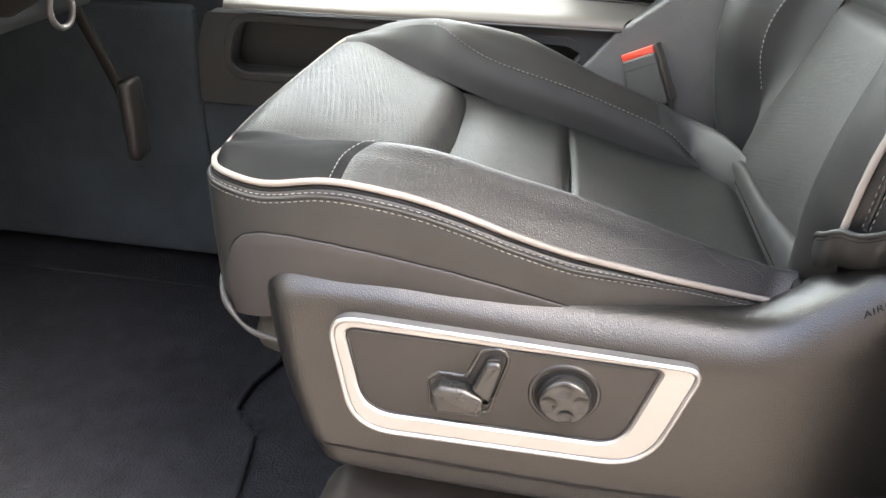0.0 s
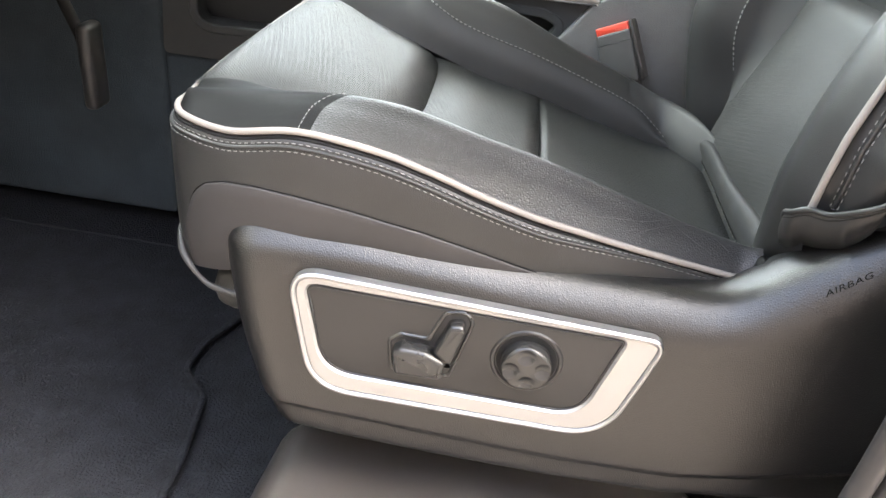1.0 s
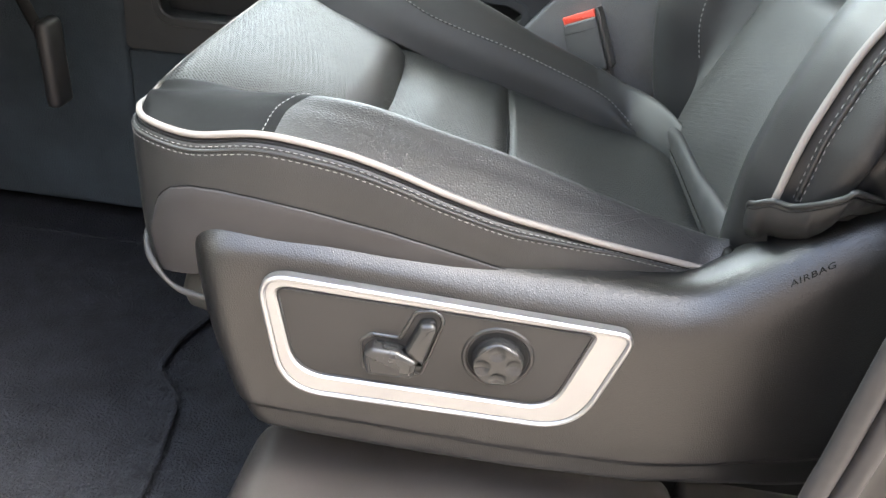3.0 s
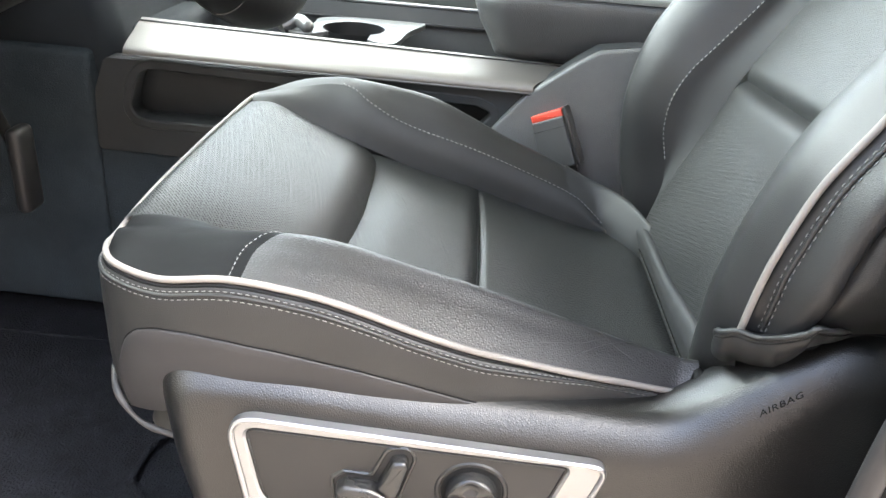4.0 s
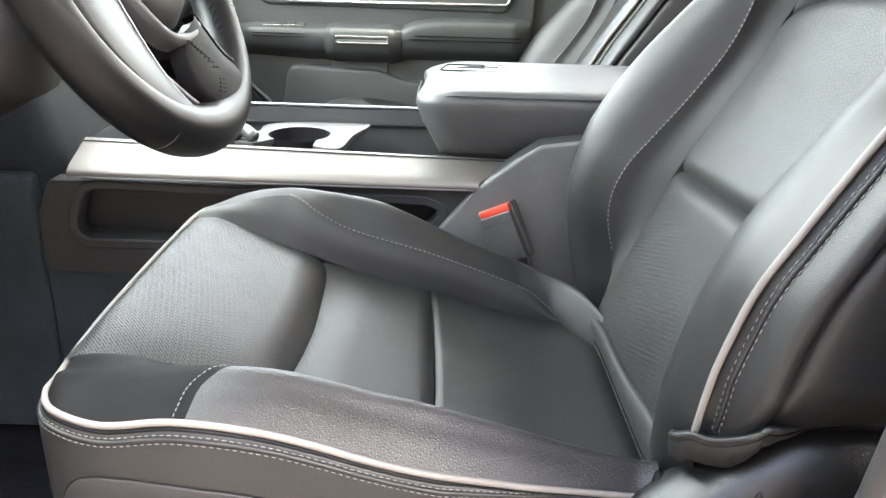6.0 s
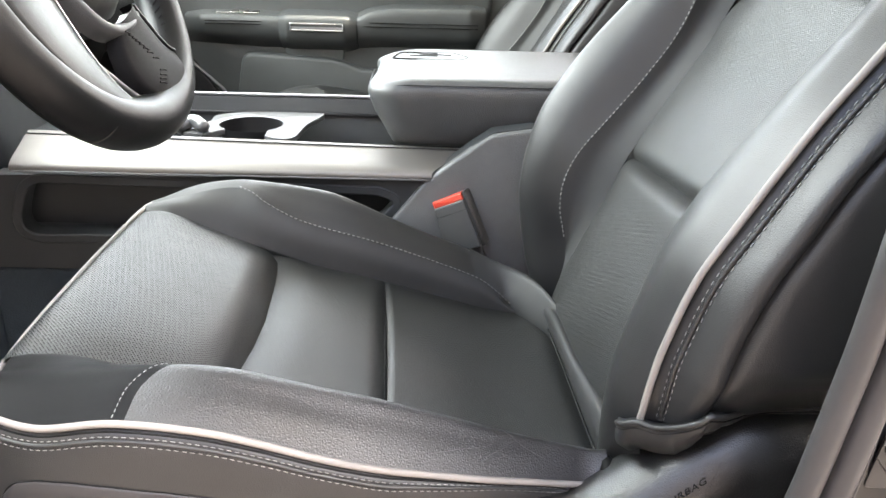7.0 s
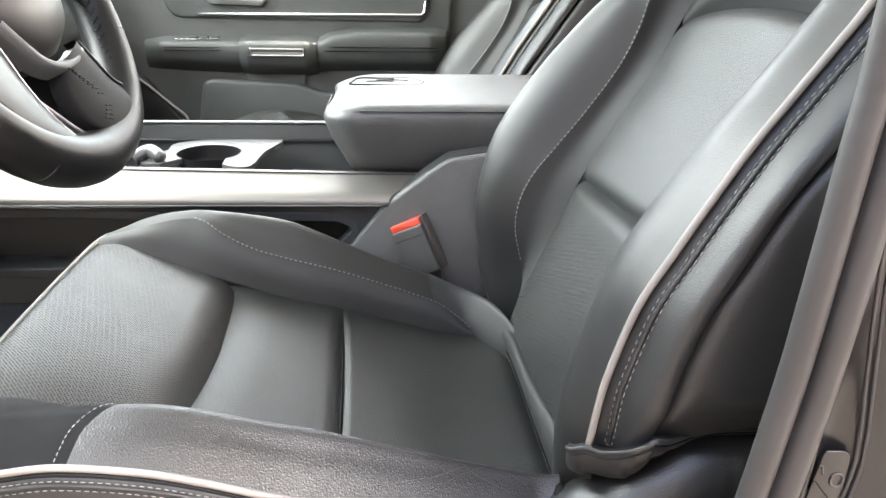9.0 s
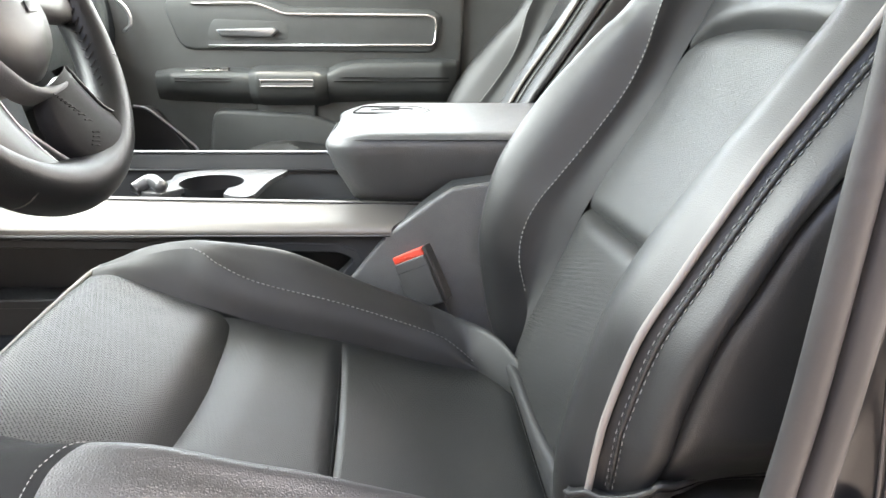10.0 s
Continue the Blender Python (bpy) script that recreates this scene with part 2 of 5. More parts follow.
def part(name, data, material, parent, label="", kind=""):
    """One mesh under a thing or under a part; its points are given in the world's metres."""
    if isinstance(data, bmesh.types.BMesh):
        data = bm_data(name, data)
    ob = new(name, data)
    data.materials.append(material)
    ob.parent = parent
    at = Vector(parent.location) if parent.parent is None else Vector((0, 0, 0))
    ob.matrix_parent_inverse = Matrix.Translation(-at)
    return tagged(ob, label, "", "", kind)


def solo(name, data, material, label, category, group="", kind=""):
    if isinstance(data, bmesh.types.BMesh):
        data = bm_data(name, data)
    ob = new(name, data)
    data.materials.append(material)
    return tagged(ob, label, category, group, kind)


def across(curves, m, bulge=0.0, power=1.0):
    """A grid from curves of equal length, smooth across them, with an optional swell along its own normal."""
    c = np.array(curves)
    n = c.shape[1]
    g = np.zeros((n, m, 3))
    for i in range(n):
        g[i] = spline(c[:, i], m) if len(c) > 2 else c[0, i] + np.linspace(0, 1, m)[:, None] * (c[1, i] - c[0, i])
    if bulge:
        a = np.gradient(g, axis=0)
        b = np.gradient(g, axis=1)
        nn = np.cross(a, b)
        nn /= np.linalg.norm(nn, axis=2, keepdims=True) + 1e-9
        u = np.linspace(0, 1, n)[:, None]
        v = np.linspace(0, 1, m)[None, :]
        w = np.minimum(1, (np.minimum(u, 1 - u) * 7)) ** 0.5 * (4 * v * (1 - v)) ** power
        g = g + nn * (bulge * w)[..., None]
    return g


def column(g, dist, lift):
    """The line on a sheet at a distance from its first edge, lifted off the surface."""
    g = np.asarray(g)
    nn = np.cross(np.gradient(g, axis=0), np.gradient(g, axis=1))
    nn /= np.linalg.norm(nn, axis=2, keepdims=True) + 1e-12
    out = []
    far = np.broadcast_to(dist, (len(g),))
    for i in range(len(g)):
        d = np.concatenate([[0], np.cumsum(np.linalg.norm(np.diff(g[i], axis=0), axis=1))])
        out.append([np.interp(far[i], d, g[i][:, k]) + lift * np.interp(far[i], d, nn[i][:, k]) for k in range(3)])
    return np.array(out)


def tube(points, r, seg=10, flat=1.0):
    """A round cord along points, with domed ends."""
    p = np.asarray(points, float)
    t = np.gradient(p, axis=0)
    t /= np.linalg.norm(t, axis=1, keepdims=True) + 1e-12
    up = V3((0, 0, 1)) if abs(t[0][2]) < 0.9 else V3((0, 1, 0))
    nrm = up - t[0] * (up @ t[0])
    nrm /= np.linalg.norm(nrm)
    verts, faces = [], []
    n = len(p)
    rad = np.broadcast_to(np.asarray(r, float), (n,))
    for i in range(n):
        nrm = nrm - t[i] * (nrm @ t[i])
        nrm /= np.linalg.norm(nrm) + 1e-12
        bi = np.cross(t[i], nrm)
        for k in range(seg):
            a = 2 * math.pi * k / seg
            verts.append(p[i] + rad[i] * (math.cos(a) * nrm * flat + math.sin(a) * bi))
    for i in range(n - 1):
        for k in range(seg):
            k2 = (k + 1) % seg
            faces.append((i * seg + k, i * seg + k2, (i + 1) * seg + k2, (i + 1) * seg + k))
    for end, sgn in ((0, -1), (n - 1, 1)):
        verts.append(p[end] + sgn * t[end] * rad[end] * 0.6)
        c = len(verts) - 1
        for k in range(seg):
            faces.append((end * seg + k, end * seg + (k + 1) % seg, c))
    me = bpy.data.meshes.new("tube")
    me.from_pydata([tuple(v) for v in verts], [], faces)
    me.polygons.foreach_set("use_smooth", [True] * len(faces))
    return me


def stitch_data(points, length=0.0042, gap=0.0022, r=0.0005):
    """A row of short thread stitches along a curve."""
    p = np.asarray(points, float)
    d = np.concatenate([[0], np.cumsum(np.linalg.norm(np.diff(p, axis=0), axis=1))])
    verts, faces = [], []
    s = 0.0
    at = lambda x: np.array([np.interp(x, d, p[:, k]) for k in range(3)])
    while s + length < d[-1]:
        a, b = at(s), at(s + length)
        t = (b - a) / (np.linalg.norm(b - a) + 1e-12)
        up = V3((0, 0, 1)) if abs(t[2]) < 0.9 else V3((0, 1, 0))
        n1 = np.cross(t, up)
        n1 /= np.linalg.norm(n1)
        n2 = np.cross(n1, t)
        base = len(verts)
        for q, k in ((0.0, 0.45), (0.22, 1.0), (0.78, 1.0), (1.0, 0.45)):
            c = a + (b - a) * q
            for j in range(5):
                an = 2 * math.pi * j / 5
                verts.append(tuple(c + r * k * (math.cos(an) * n1 + math.sin(an) * n2)))
        for i in range(3):
            for j in range(5):
                j2 = (j + 1) % 5
                faces.append((base + i * 5 + j, base + i * 5 + j2, base + i * 5 + 5 + j2, base + i * 5 + 5 + j))
        faces.append(tuple(base + j for j in range(5)))
        faces.append(tuple(base + 15 + j for j in range(5)))
        s += length + gap
    me = bpy.data.meshes.new("stitching")
    me.from_pydata(verts, [], faces)
    me.polygons.foreach_set("use_smooth", [True] * len(faces))
    return me


def rbox(lo, hi, r=0.01, seg=3, taper=None):
    """A box between two corners with rounded edges."""
    bm = bmesh.new()
    bmesh.ops.create_cube(bm, size=1)
    lo, hi = V3(lo), V3(hi)
    for v in bm.verts:
        q = V3(v.co) + 0.5
        v.co = lo + q * (hi - lo)
    if taper:
        taper(bm)
    bmesh.ops.bevel(bm, geom=bm.edges[:] + bm.verts[:], offset=min(r, 0.49 * (hi - lo).min()), segments=seg, affect="EDGES", profile=0.5)
    return bm


def rounded(corners, seg=6):
    """A closed outline from (u, v, radius) corners."""
    out = []
    n = len(corners)
    for i in range(n):
        p = V3(corners[i][:2])
        a, b = V3(corners[i - 1][:2]) - p, V3(corners[(i + 1) % n][:2]) - p
        la, lb = np.linalg.norm(a), np.linalg.norm(b)
        a, b = a / la, b / lb
        half = math.acos(max(-1, min(1, a @ b))) / 2
        r = corners[i][2]
        d = min(r / math.tan(half), 0.48 * la, 0.48 * lb)
        p1, p2 = p + a * d, p + b * d
        for t in np.linspace(0, 1, seg):
            out.append((1 - t) ** 2 * p1 + 2 * t * (1 - t) * p + t * t * p2)
    out = np.array(out)
    keep = np.linalg.norm(out - np.roll(out, 1, 0), axis=1) > 1e-7
    return out[keep]


def inset(outline, d):
    """The outline moved inwards by d."""
    o = np.asarray(outline)
    area = 0.5 * np.sum(o[:, 0] * np.roll(o[:, 1], -1) - np.roll(o[:, 0], -1) * o[:, 1])
    t = np.roll(o, -1, 0) - np.roll(o, 1, 0)
    t /= np.linalg.norm(t, axis=1, keepdims=True) + 1e-12
    n = np.stack([-t[:, 1], t[:, 0]], 1) * (1 if area > 0 else -1)
    return o + n * d


def slab(outline, d0, d1, place, bevel=0.002, steps=3):
    """A plate with rounded front edges: the outline from depth d0 to d1; place maps (u, v, depth) to the world."""
    rings = [(np.asarray(outline), d0)]
    sg = 1 if d1 > d0 else -1
    for k in range(steps + 1):
        a = math.pi / 2 * k / steps
        rings.append((inset(outline, bevel * (1 - math.cos(a))), d1 - sg * bevel * (1 - math.sin(a))))
    bm = bmesh.new()
    prev = None
    for o, d in rings:
        ring = [bm.verts.new(place(u, v, d)) for u, v in o]
        if prev:
            for i in range(len(ring)):
                bm.faces.new((prev[i], prev[(i + 1) % len(ring)], ring[(i + 1) % len(ring)], ring[i]))
        else:
            first = ring
        prev = ring
    bm.faces.new(prev)
    bm.faces.new(first)
    return bm


def ring_plate(outer, inner, d0, d1, place, bevel=0.0015):
    """A frame between two outlines with equally many points, rounded on its front."""
    n = len(outer)
    sg = 1 if d1 > d0 else -1
    rows = [(outer, d0), (outer, d1 - sg * bevel), (inset(outer, bevel), d1), (inset(inner, -bevel), d1), (inner, d1 - sg * bevel), (inner, d0)]
    bm = bmesh.new()
    vs = [[bm.verts.new(place(u, v, d)) for u, v in o] for o, d in rows]
    for a, b in zip(vs, vs[1:] + vs[:1]):
        for i in range(n):
            j = (i + 1) % n
            bm.faces.new((a[i], a[j], b[j], b[i]))
    return bm


def quad_wall(outline, d0, d1, place):
    """A plain thick plate."""
    return slab(outline, d0, d1, place, bevel=0.001, steps=1)


# ---- the cab: large structure ----
FLOOR = 0.13
xz = lambda y0: (lambda u, v, d: (u, y0 + d, v))
xy = lambda z0: (lambda u, v, d: (u, v, z0 + d))
yz = lambda x0: (lambda u, v, d: (x0 + d, u, v))


def box_outline(u0, v0, u1, v1, r=0.0):
    return rounded([(u0, v0, r), (u1, v0, r), (u1, v1, r), (u0, v1, r)], 2 if r == 0 else 5)


solo("ground", slab(box_outline(-60, -60, 60, 60), -0.1, 0.0, xy(-0.55), 0.001, 1), TARMAC, "grey tarmac ground outside the open door", "ground", kind="structure")
# added out of view: blocks the low sky and bounces sunlight into the cab
solo("unseen_light_wall", slab(box_outline(-9, -0.55, 9, 2.9), -0.3, 0.0, xz(-2.9), 0.01, 1), BOUNCE_WALL, "plain unseen wall added to shape the light at the open door", "wall", kind="structure")
solo("floor", slab(box_outline(-1.15, -0.02, 1.7, 1.5), -0.06, 0.0, xy(FLOOR), 0.002, 1), CARPET, "dark carpeted cab floor under the seats", "floor", kind="structure")
solo("ceiling", slab(box_outline(-0.60, 0.02, 1.75, 1.34), 0.0, 0.06, xy(1.38), 0.002, 1), HEADLINER, "pale cloth headliner under the roof", "ceiling", kind="structure")
solo("wall_rear", slab(box_outline(-0.02, 0.0, 1.5, 0.95), 0.0, 0.06, yz(1.66), 0.002, 1), DOOR, "dark plastic rear wall of the cab", "wall", kind="structure")
solo("wall_firewall", slab(box_outline(-0.05, 0.0, 1.5, 0.95), -0.05, 0.0, yz(-1.05), 0.002, 1), DASH, "dark firewall behind the pedals", "wall", kind="structure")
# the open driver's door stands ahead of the opening
solo("wall_open_door", slab(rounded([(-1.02, 0.0, 0.05), (-0.06, 0.0, 0.05), (-0.06, 1.35, 0.05), (-0.70, 1.35, 0.15), (-1.02, 0.92, 0.05)], 5), -0.08, 0.0, lambda u, v, d: (-0.86 + d - 0.25 * (u + 0.06), u, v), 0.01, 2), DOOR, "dark inner side of the open driver's door", "wall", kind="structure")
solo("wall_kick_panel", slab(box_outline(-1.05, FLOOR, -0.62, 0.95), 0.0, 0.05, xz(-0.06), 0.002, 1), DASH, "dark kick panel ahead of the door opening", "wall", kind="structure")
# passenger side: door shell below the window, pillars, rail
solo("wall_passenger_side", slab(box_outline(-1.1, 0.1, 1.7, 0.90), 0.0, 0.06, xz(1.42), 0.002, 1), DOOR, "dark lower side of the cab", "wall", kind="structure")
solo("pillar_passenger", slab(rounded([(0.24, 0.88, 0.01), (0.42, 0.88, 0.01), (0.46, 1.40, 0.01), (0.30, 1.40, 0.01)]), 0.0, 0.08, xz(1.37), 0.01), HEADLINER, "grey trim of the far centre pillar", "pillar", kind="structure")
for nm, a, b in (("pillar_front_far", (-0.95, 1.42, 0.92), (-0.58, 1.32, 1.42)), ("pillar_front_near", (-0.95, -0.02, 0.92), (-0.58, 0.06, 1.42))):
    solo(nm, tube(spline([a, ((a[0] + b[0]) / 2, (a[1] + b[1]) / 2, (a[2] + b[2]) / 2 + 0.03), b], 12), 0.05), HEADLINER, "pale trim of the windscreen pillar", "pillar", kind="structure")

solo("rail_far", rbox((-0.45, 1.31, 1.33), (1.7, 1.48, 1.45), 0.02), HEADLINER, "pale roof rail over the far windows", "rail", kind="structure")

# dashboard over the footwell
def dashboard():
    t = thing("dashboard", (-0.75, 0.7, 0.7), "dark grey soft plastic dashboard above the footwell", "dashboard")
    prof = spline([(-1.04, 0.66), (-0.80, 0.60), (-0.64, 0.60), (-0.55, 0.64), (-0.50, 0.74), (-0.54, 0.88), (-0.66, 0.95), (-1.04, 0.97)], 40)
    ys = np.linspace(-0.02, 1.40, 30)
    g = np.array([[(x, y, z) for x, z in prof] for y in ys])
    part("dash_body", sheet_data("dash_body", g), DASH, t)
    part("knee_panel", rbox((-0.62, 0.0, 0.575), (-0.52, 0.46, 0.68), 0.03), DASH, t)
    part("trim_line", tube(spline([(-0.505, 0.0, 0.640), (-0.495, 0.2, 0.655), (-0.50, 0.42, 0.66)], 20), 0.004), SATIN, t, "thin satin trim strip")
    part("steering_column", tube(spline([(-0.66, 0.277, 0.635), (-0.45, 0.277, 0.725), (-0.30, 0.277, 0.79)], 14), [0.098 - 0.0022 * k for k in range(14)], 24), PLASTIC_FINE, t)
    part("knob_ring", tube([(-0.512, 0.347 + 0.021 * math.cos(a), 0.592 + 0.021 * math.sin(a)) for a in np.linspace(0, 2 * math.pi, 33)], 0.0035, 8), DULL, t, "dull silver ring of a dashboard knob")
    part("column_lever", tube(spline([(-0.36, 0.31, 0.745), (-0.37, 0.40, 0.735), (-0.375, 0.44, 0.725)], 10), 0.007), SATIN, t)
    return t


dashboard()


def footwell():
    pedal = thing("accelerator_pedal", (-0.52, 0.47, 0.42), "dark pedal hanging in the shaded footwell", "pedal")
    part("pedal_pad", rbox((-0.535, 0.455, 0.360), (-0.515, 0.495, 0.475), 0.008), PLASTIC_FINE, pedal)
    part("pedal_arm", tube(spline([(-0.535, 0.475, 0.45), (-0.56, 0.475, 0.51), (-0.60, 0.475, 0.60)], 10), 0.008), INK, pedal)


footwell()


# floor mat with a bound edge
def mat():
    o = rounded([(-0.235, -0.02, 0.03), (-0.245, 0.10, 0.05), (-0.262, 0.19, 0.03), (-0.305, 0.235, 0.03), (-0.305, 0.29, 0.04), (-0.27, 0.40, 0.05), (-0.30, 0.50, 0.05), (-0.85, 0.50, 0.06), (-0.85, -0.02, 0.04)], 8)
    t = thing("floor_mat", (-0.5, 0.2, FLOOR), "dark blue-black carpet floor mat with a bound edge", "floor mat")
    part("carpet_pad", slab(o, 0.002, 0.012, xy(FLOOR), 0.004), CARPET, t)
    loop = np.vstack([o, o[:1]])
    part("edge_binding", tube(np.stack([loop[:, 0], loop[:, 1], np.full(len(loop), FLOOR + 0.010)], 1), 0.0042, 8), CARPET, t, "dark bound edge")


mat()


# ---- driver's seat ----
seat = thing("driver_seat", (0.05, 0.27, FLOOR), "black leather driver's seat with grey piping and white stitching", "car seat")

OUT = [(-0.200, 0.085, 0.549), (-0.197, 0.06, 0.550), (-0.180, 0.036, 0.551), (-0.14, 0.02, 0.551), (-0.088, 0.014, 0.560), (-0.035, 0.017, 0.553), (0.004, 0.02, 0.542), (0.043, 0.025, 0.527), (0.083, 0.032, 0.513), (0.122, 0.042, 0.501), (0.161, 0.053, 0.489), (0.2, 0.066, 0.477), (0.244, 0.080, 0.464)]
FRONT = [(-0.196, 0.485, 0.545), (-0.207, 0.45, 0.552), (-0.2105, 0.36, 0.551), (-0.2105, 0.27, 0.550), (-0.208, 0.19, 0.550), (-0.204, 0.13, 0.550)]
RIDGE = [(-0.21, 0.085, 0.553), (-0.184, 0.083, 0.558), (-0.136, 0.08, 0.564), (-0.075, 0.078, 0.567), (-0.024, 0.08, 0.563), (0.035, 0.083, 0.547), (0.083, 0.087, 0.534), (0.144, 0.094, 0.512), (0.2, 0.10, 0.492), (0.25, 0.105, 0.478)]
FAR = [(-0.2105, 0.435, 0.551), (-0.179, 0.435, 0.552), (-0.14, 0.435, 0.535), (-0.1, 0.436, 0.519), (-0.06, 0.438, 0.504), (-0.006, 0.442, 0.484), (0.066, 0.447, 0.465), (0.13, 0.449, 0.446), (0.199, 0.45, 0.428), (0.27, 0.44, 0.422)]
NEAR = [(-0.2105, 0.100, 0.552), (-0.18, 0.100, 0.561), (-0.14, 0.105, 0.556), (-0.10, 0.111, 0.539), (-0.06, 0.115, 0.517), (-0.006, 0.115, 0.488), (0.066, 0.110, 0.465), (0.13, 0.108, 0.447), (0.199, 0.107, 0.431), (0.29, 0.115, 0.424)]
STITCH = [(-0.2105, 0.456, 0.553), (-0.164, 0.464, 0.563), (-0.128, 0.470, 0.5695), (-0.105, 0.470, 0.5705), (-0.089, 0.463, 0.5665), (-0.073, 0.456, 0.557), (-0.042, 0.452, 0.541), (-0.008, 0.452, 0.529), (0.059, 0.454, 0.510), (0.127, 0.456, 0.486), (0.176, 0.458, 0.466), (0.199, 0.457, 0.450), (0.221, 0.455, 0.430), (0.27, 0.45, 0.41)]
TOP = [(-0.205, 0.482, 0.545), (-0.164, 0.493, 0.5625), (-0.123, 0.496, 0.5700), (-0.082, 0.496, 0.571), (-0.013, 0.496, 0.562), (0.028, 0.496, 0.548), (0.098, 0.496, 0.516), (0.162, 0.496, 0.491), (0.198, 0.495, 0.470), (0.236, 0.490, 0.449), (0.29, 0.483, 0.398)]


def cushion():
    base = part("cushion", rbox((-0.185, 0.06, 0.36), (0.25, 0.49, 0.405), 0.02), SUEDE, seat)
    P = lambda name, g, mat, label="": part(name, sheet_data(name, g), mat, base, label)
    # outer bolster: smooth dark patch in front, grained leather behind
    def outer(x0, x1, lean, k):
        xs = np.linspace(0, 1, k)
        rows = []
        for ctrl, q in ((OUT, 0.0), (None, 0.5), (RIDGE, 1.0), (NEAR, 1.3), (NEAR, 1.35)):
            a, b = x0 + lean * q ** 2.4 * (x0 > -0.15), x1 + lean * q ** 2.4 * (x1 < 0.2)
            v = a + (b - a) * xs
            if ctrl is None:
                c = 0.45 * along(OUT, 0, v) + 0.55 * along(RIDGE, 0, v)
                c[:, 2] += 0.006
            else:
                c = along(ctrl, 0, v)
                if q == 1.35:
                    c += V3((0, 0.016, -0.012))
            rows.append(c)
        return across(rows, 36)
    P("front_corner_patch", outer(-0.193, -0.081, 0.022, 34), MATT, "smooth matt black corner patch")
    P("outer_bolster", outer(-0.081, 0.262, 0.022, 70), LEATHER, "grained black leather bolster")
    # worn creases in the grained leather
    gq = outer(-0.081, 0.262, 0.022, 70)
    for ends in (((40, 3), (52, 8), (63, 18)), ((42, 20), (52, 10), (62, 3)), ((48, 3), (56, 9), (66, 15)), ((50, 19), (58, 11), (66, 4))):
        c = spline(ends, 24)
        line = [gq[int(round(i)), int(round(j))] * 0.5 + 0.5 * gq[min(69, int(i)), min(35, int(j) + 1)] for i, j in c]
        part("crease", tube(spline(line[::4], 30), 0.00032, 6), LEATHER, base)
    # perforated centre in three pads
    def pad(xa, xb, k, m, swell, soft, deep, roll=2.0):
        u = np.linspace(0, 1, k)
        g = np.zeros((k, m, 3))
        for j, w in enumerate(np.linspace(0, 1, m)):
            a, b = xa(w), xb(w)
            v = a + (b - a) * u
            g[:, j] = along(NEAR, 0, v) * (1 - w) + along(FAR, 0, v) * w
            head, tail = np.clip(u * (b - a) / soft[0], 0, 1), np.clip((1 - u) * (b - a) / soft[1], 0, 1)
            side = 1 - abs(2 * w - 1) ** 4
            lift = swell * side * (1 - (1 - head) ** 2) * (1 - (1 - tail) ** 2)
            g[:, j, 2] += lift - deep[0] * (1 - head) ** 2 - deep[1] * (1 - tail) ** roll * (0.1 + 0.9 * side)
            g[:, j, 0] += lift * 0.25
        return g
    brow = lambda w: np.interp(w, [0, 0.23, 0.36, 0.52, 0.76, 0.89, 0.95, 0.98, 1.0], [-0.050, -0.0435, -0.0415, -0.0415, -0.0465, -0.0505, -0.0555, -0.0605, -0.070])
    cross = lambda w: 0.066 + 0.003 * 4 * w * (1 - w) + 0.018 * (1 - w)
    front, rear = lambda w: -0.2085 + 0.006 * (1 - w), lambda w: 0.262 + 0.012 * (1 - w)
    P("front_pad", pad(front, brow, 60, 64, 0.013, (0.014, 0.036), (0.0005, 0.016), 2.6), PERF, "perforated black leather front pad")
    P("middle_pad", pad(lambda w: brow(w) - 0.002, cross, 44, 60, 0.006, (0.045, 0.020), (0.008, 0.005)), PERF, "perforated black leather pad")
    P("rear_pad", pad(cross, rear, 50, 60, 0.004, (0.005, 0.020), (0.0016, 0.002)), PERF, "perforated black leather pad")
    # inner bolster
    low = lambda c: c + np.array([0.0, 0.046, -0.11])
    mid = lambda c: c + np.array([0.0, 0.032, -0.030])
    xs = np.linspace(-0.2075, 0.262, 90)
    st, fa = along(STITCH, 0, xs), along(FAR, 0, xs)
    mm = 0.5 * (st + fa) + V3((0, -0.003, 0.003))
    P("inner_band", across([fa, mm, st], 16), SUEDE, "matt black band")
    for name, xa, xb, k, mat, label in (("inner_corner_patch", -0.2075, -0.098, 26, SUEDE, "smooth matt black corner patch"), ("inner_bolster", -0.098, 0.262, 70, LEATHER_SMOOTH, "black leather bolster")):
        xs = np.linspace(xa, xb, k)
        st, tp = along(STITCH, 0, xs), along(TOP, 0, xs)
        half = 0.5 * (st + tp) + V3((0, 0, 0.0035))
        P(name, across([st, half, tp, mid(tp), low(tp)], 30), mat, label)
    up = spline([(0.168, 0.496, 0.489), (0.198, 0.493, 0.476), (0.228, 0.476, 0.470), (0.250, 0.445, 0.467), (0.266, 0.402, 0.461)], 30)
    dn = spline([(0.176, 0.459, 0.467), (0.203, 0.457, 0.448), (0.222, 0.450, 0.434), (0.248, 0.408, 0.434), (0.268, 0.366, 0.452)], 30)
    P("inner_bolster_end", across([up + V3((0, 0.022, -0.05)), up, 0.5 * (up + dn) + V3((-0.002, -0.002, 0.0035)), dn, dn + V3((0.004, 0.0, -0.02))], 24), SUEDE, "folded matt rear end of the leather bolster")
    part("inner_stitching", stitch_data(spline(STITCH[3:-1], 300) + V3((0.001, -0.002, 0.0024)), 0.0036, 0.0022, 0.00072), THREAD, base, "white stitching", "stuff")
    q = outer(-0.088, -0.082, 0.022, 2)[0]
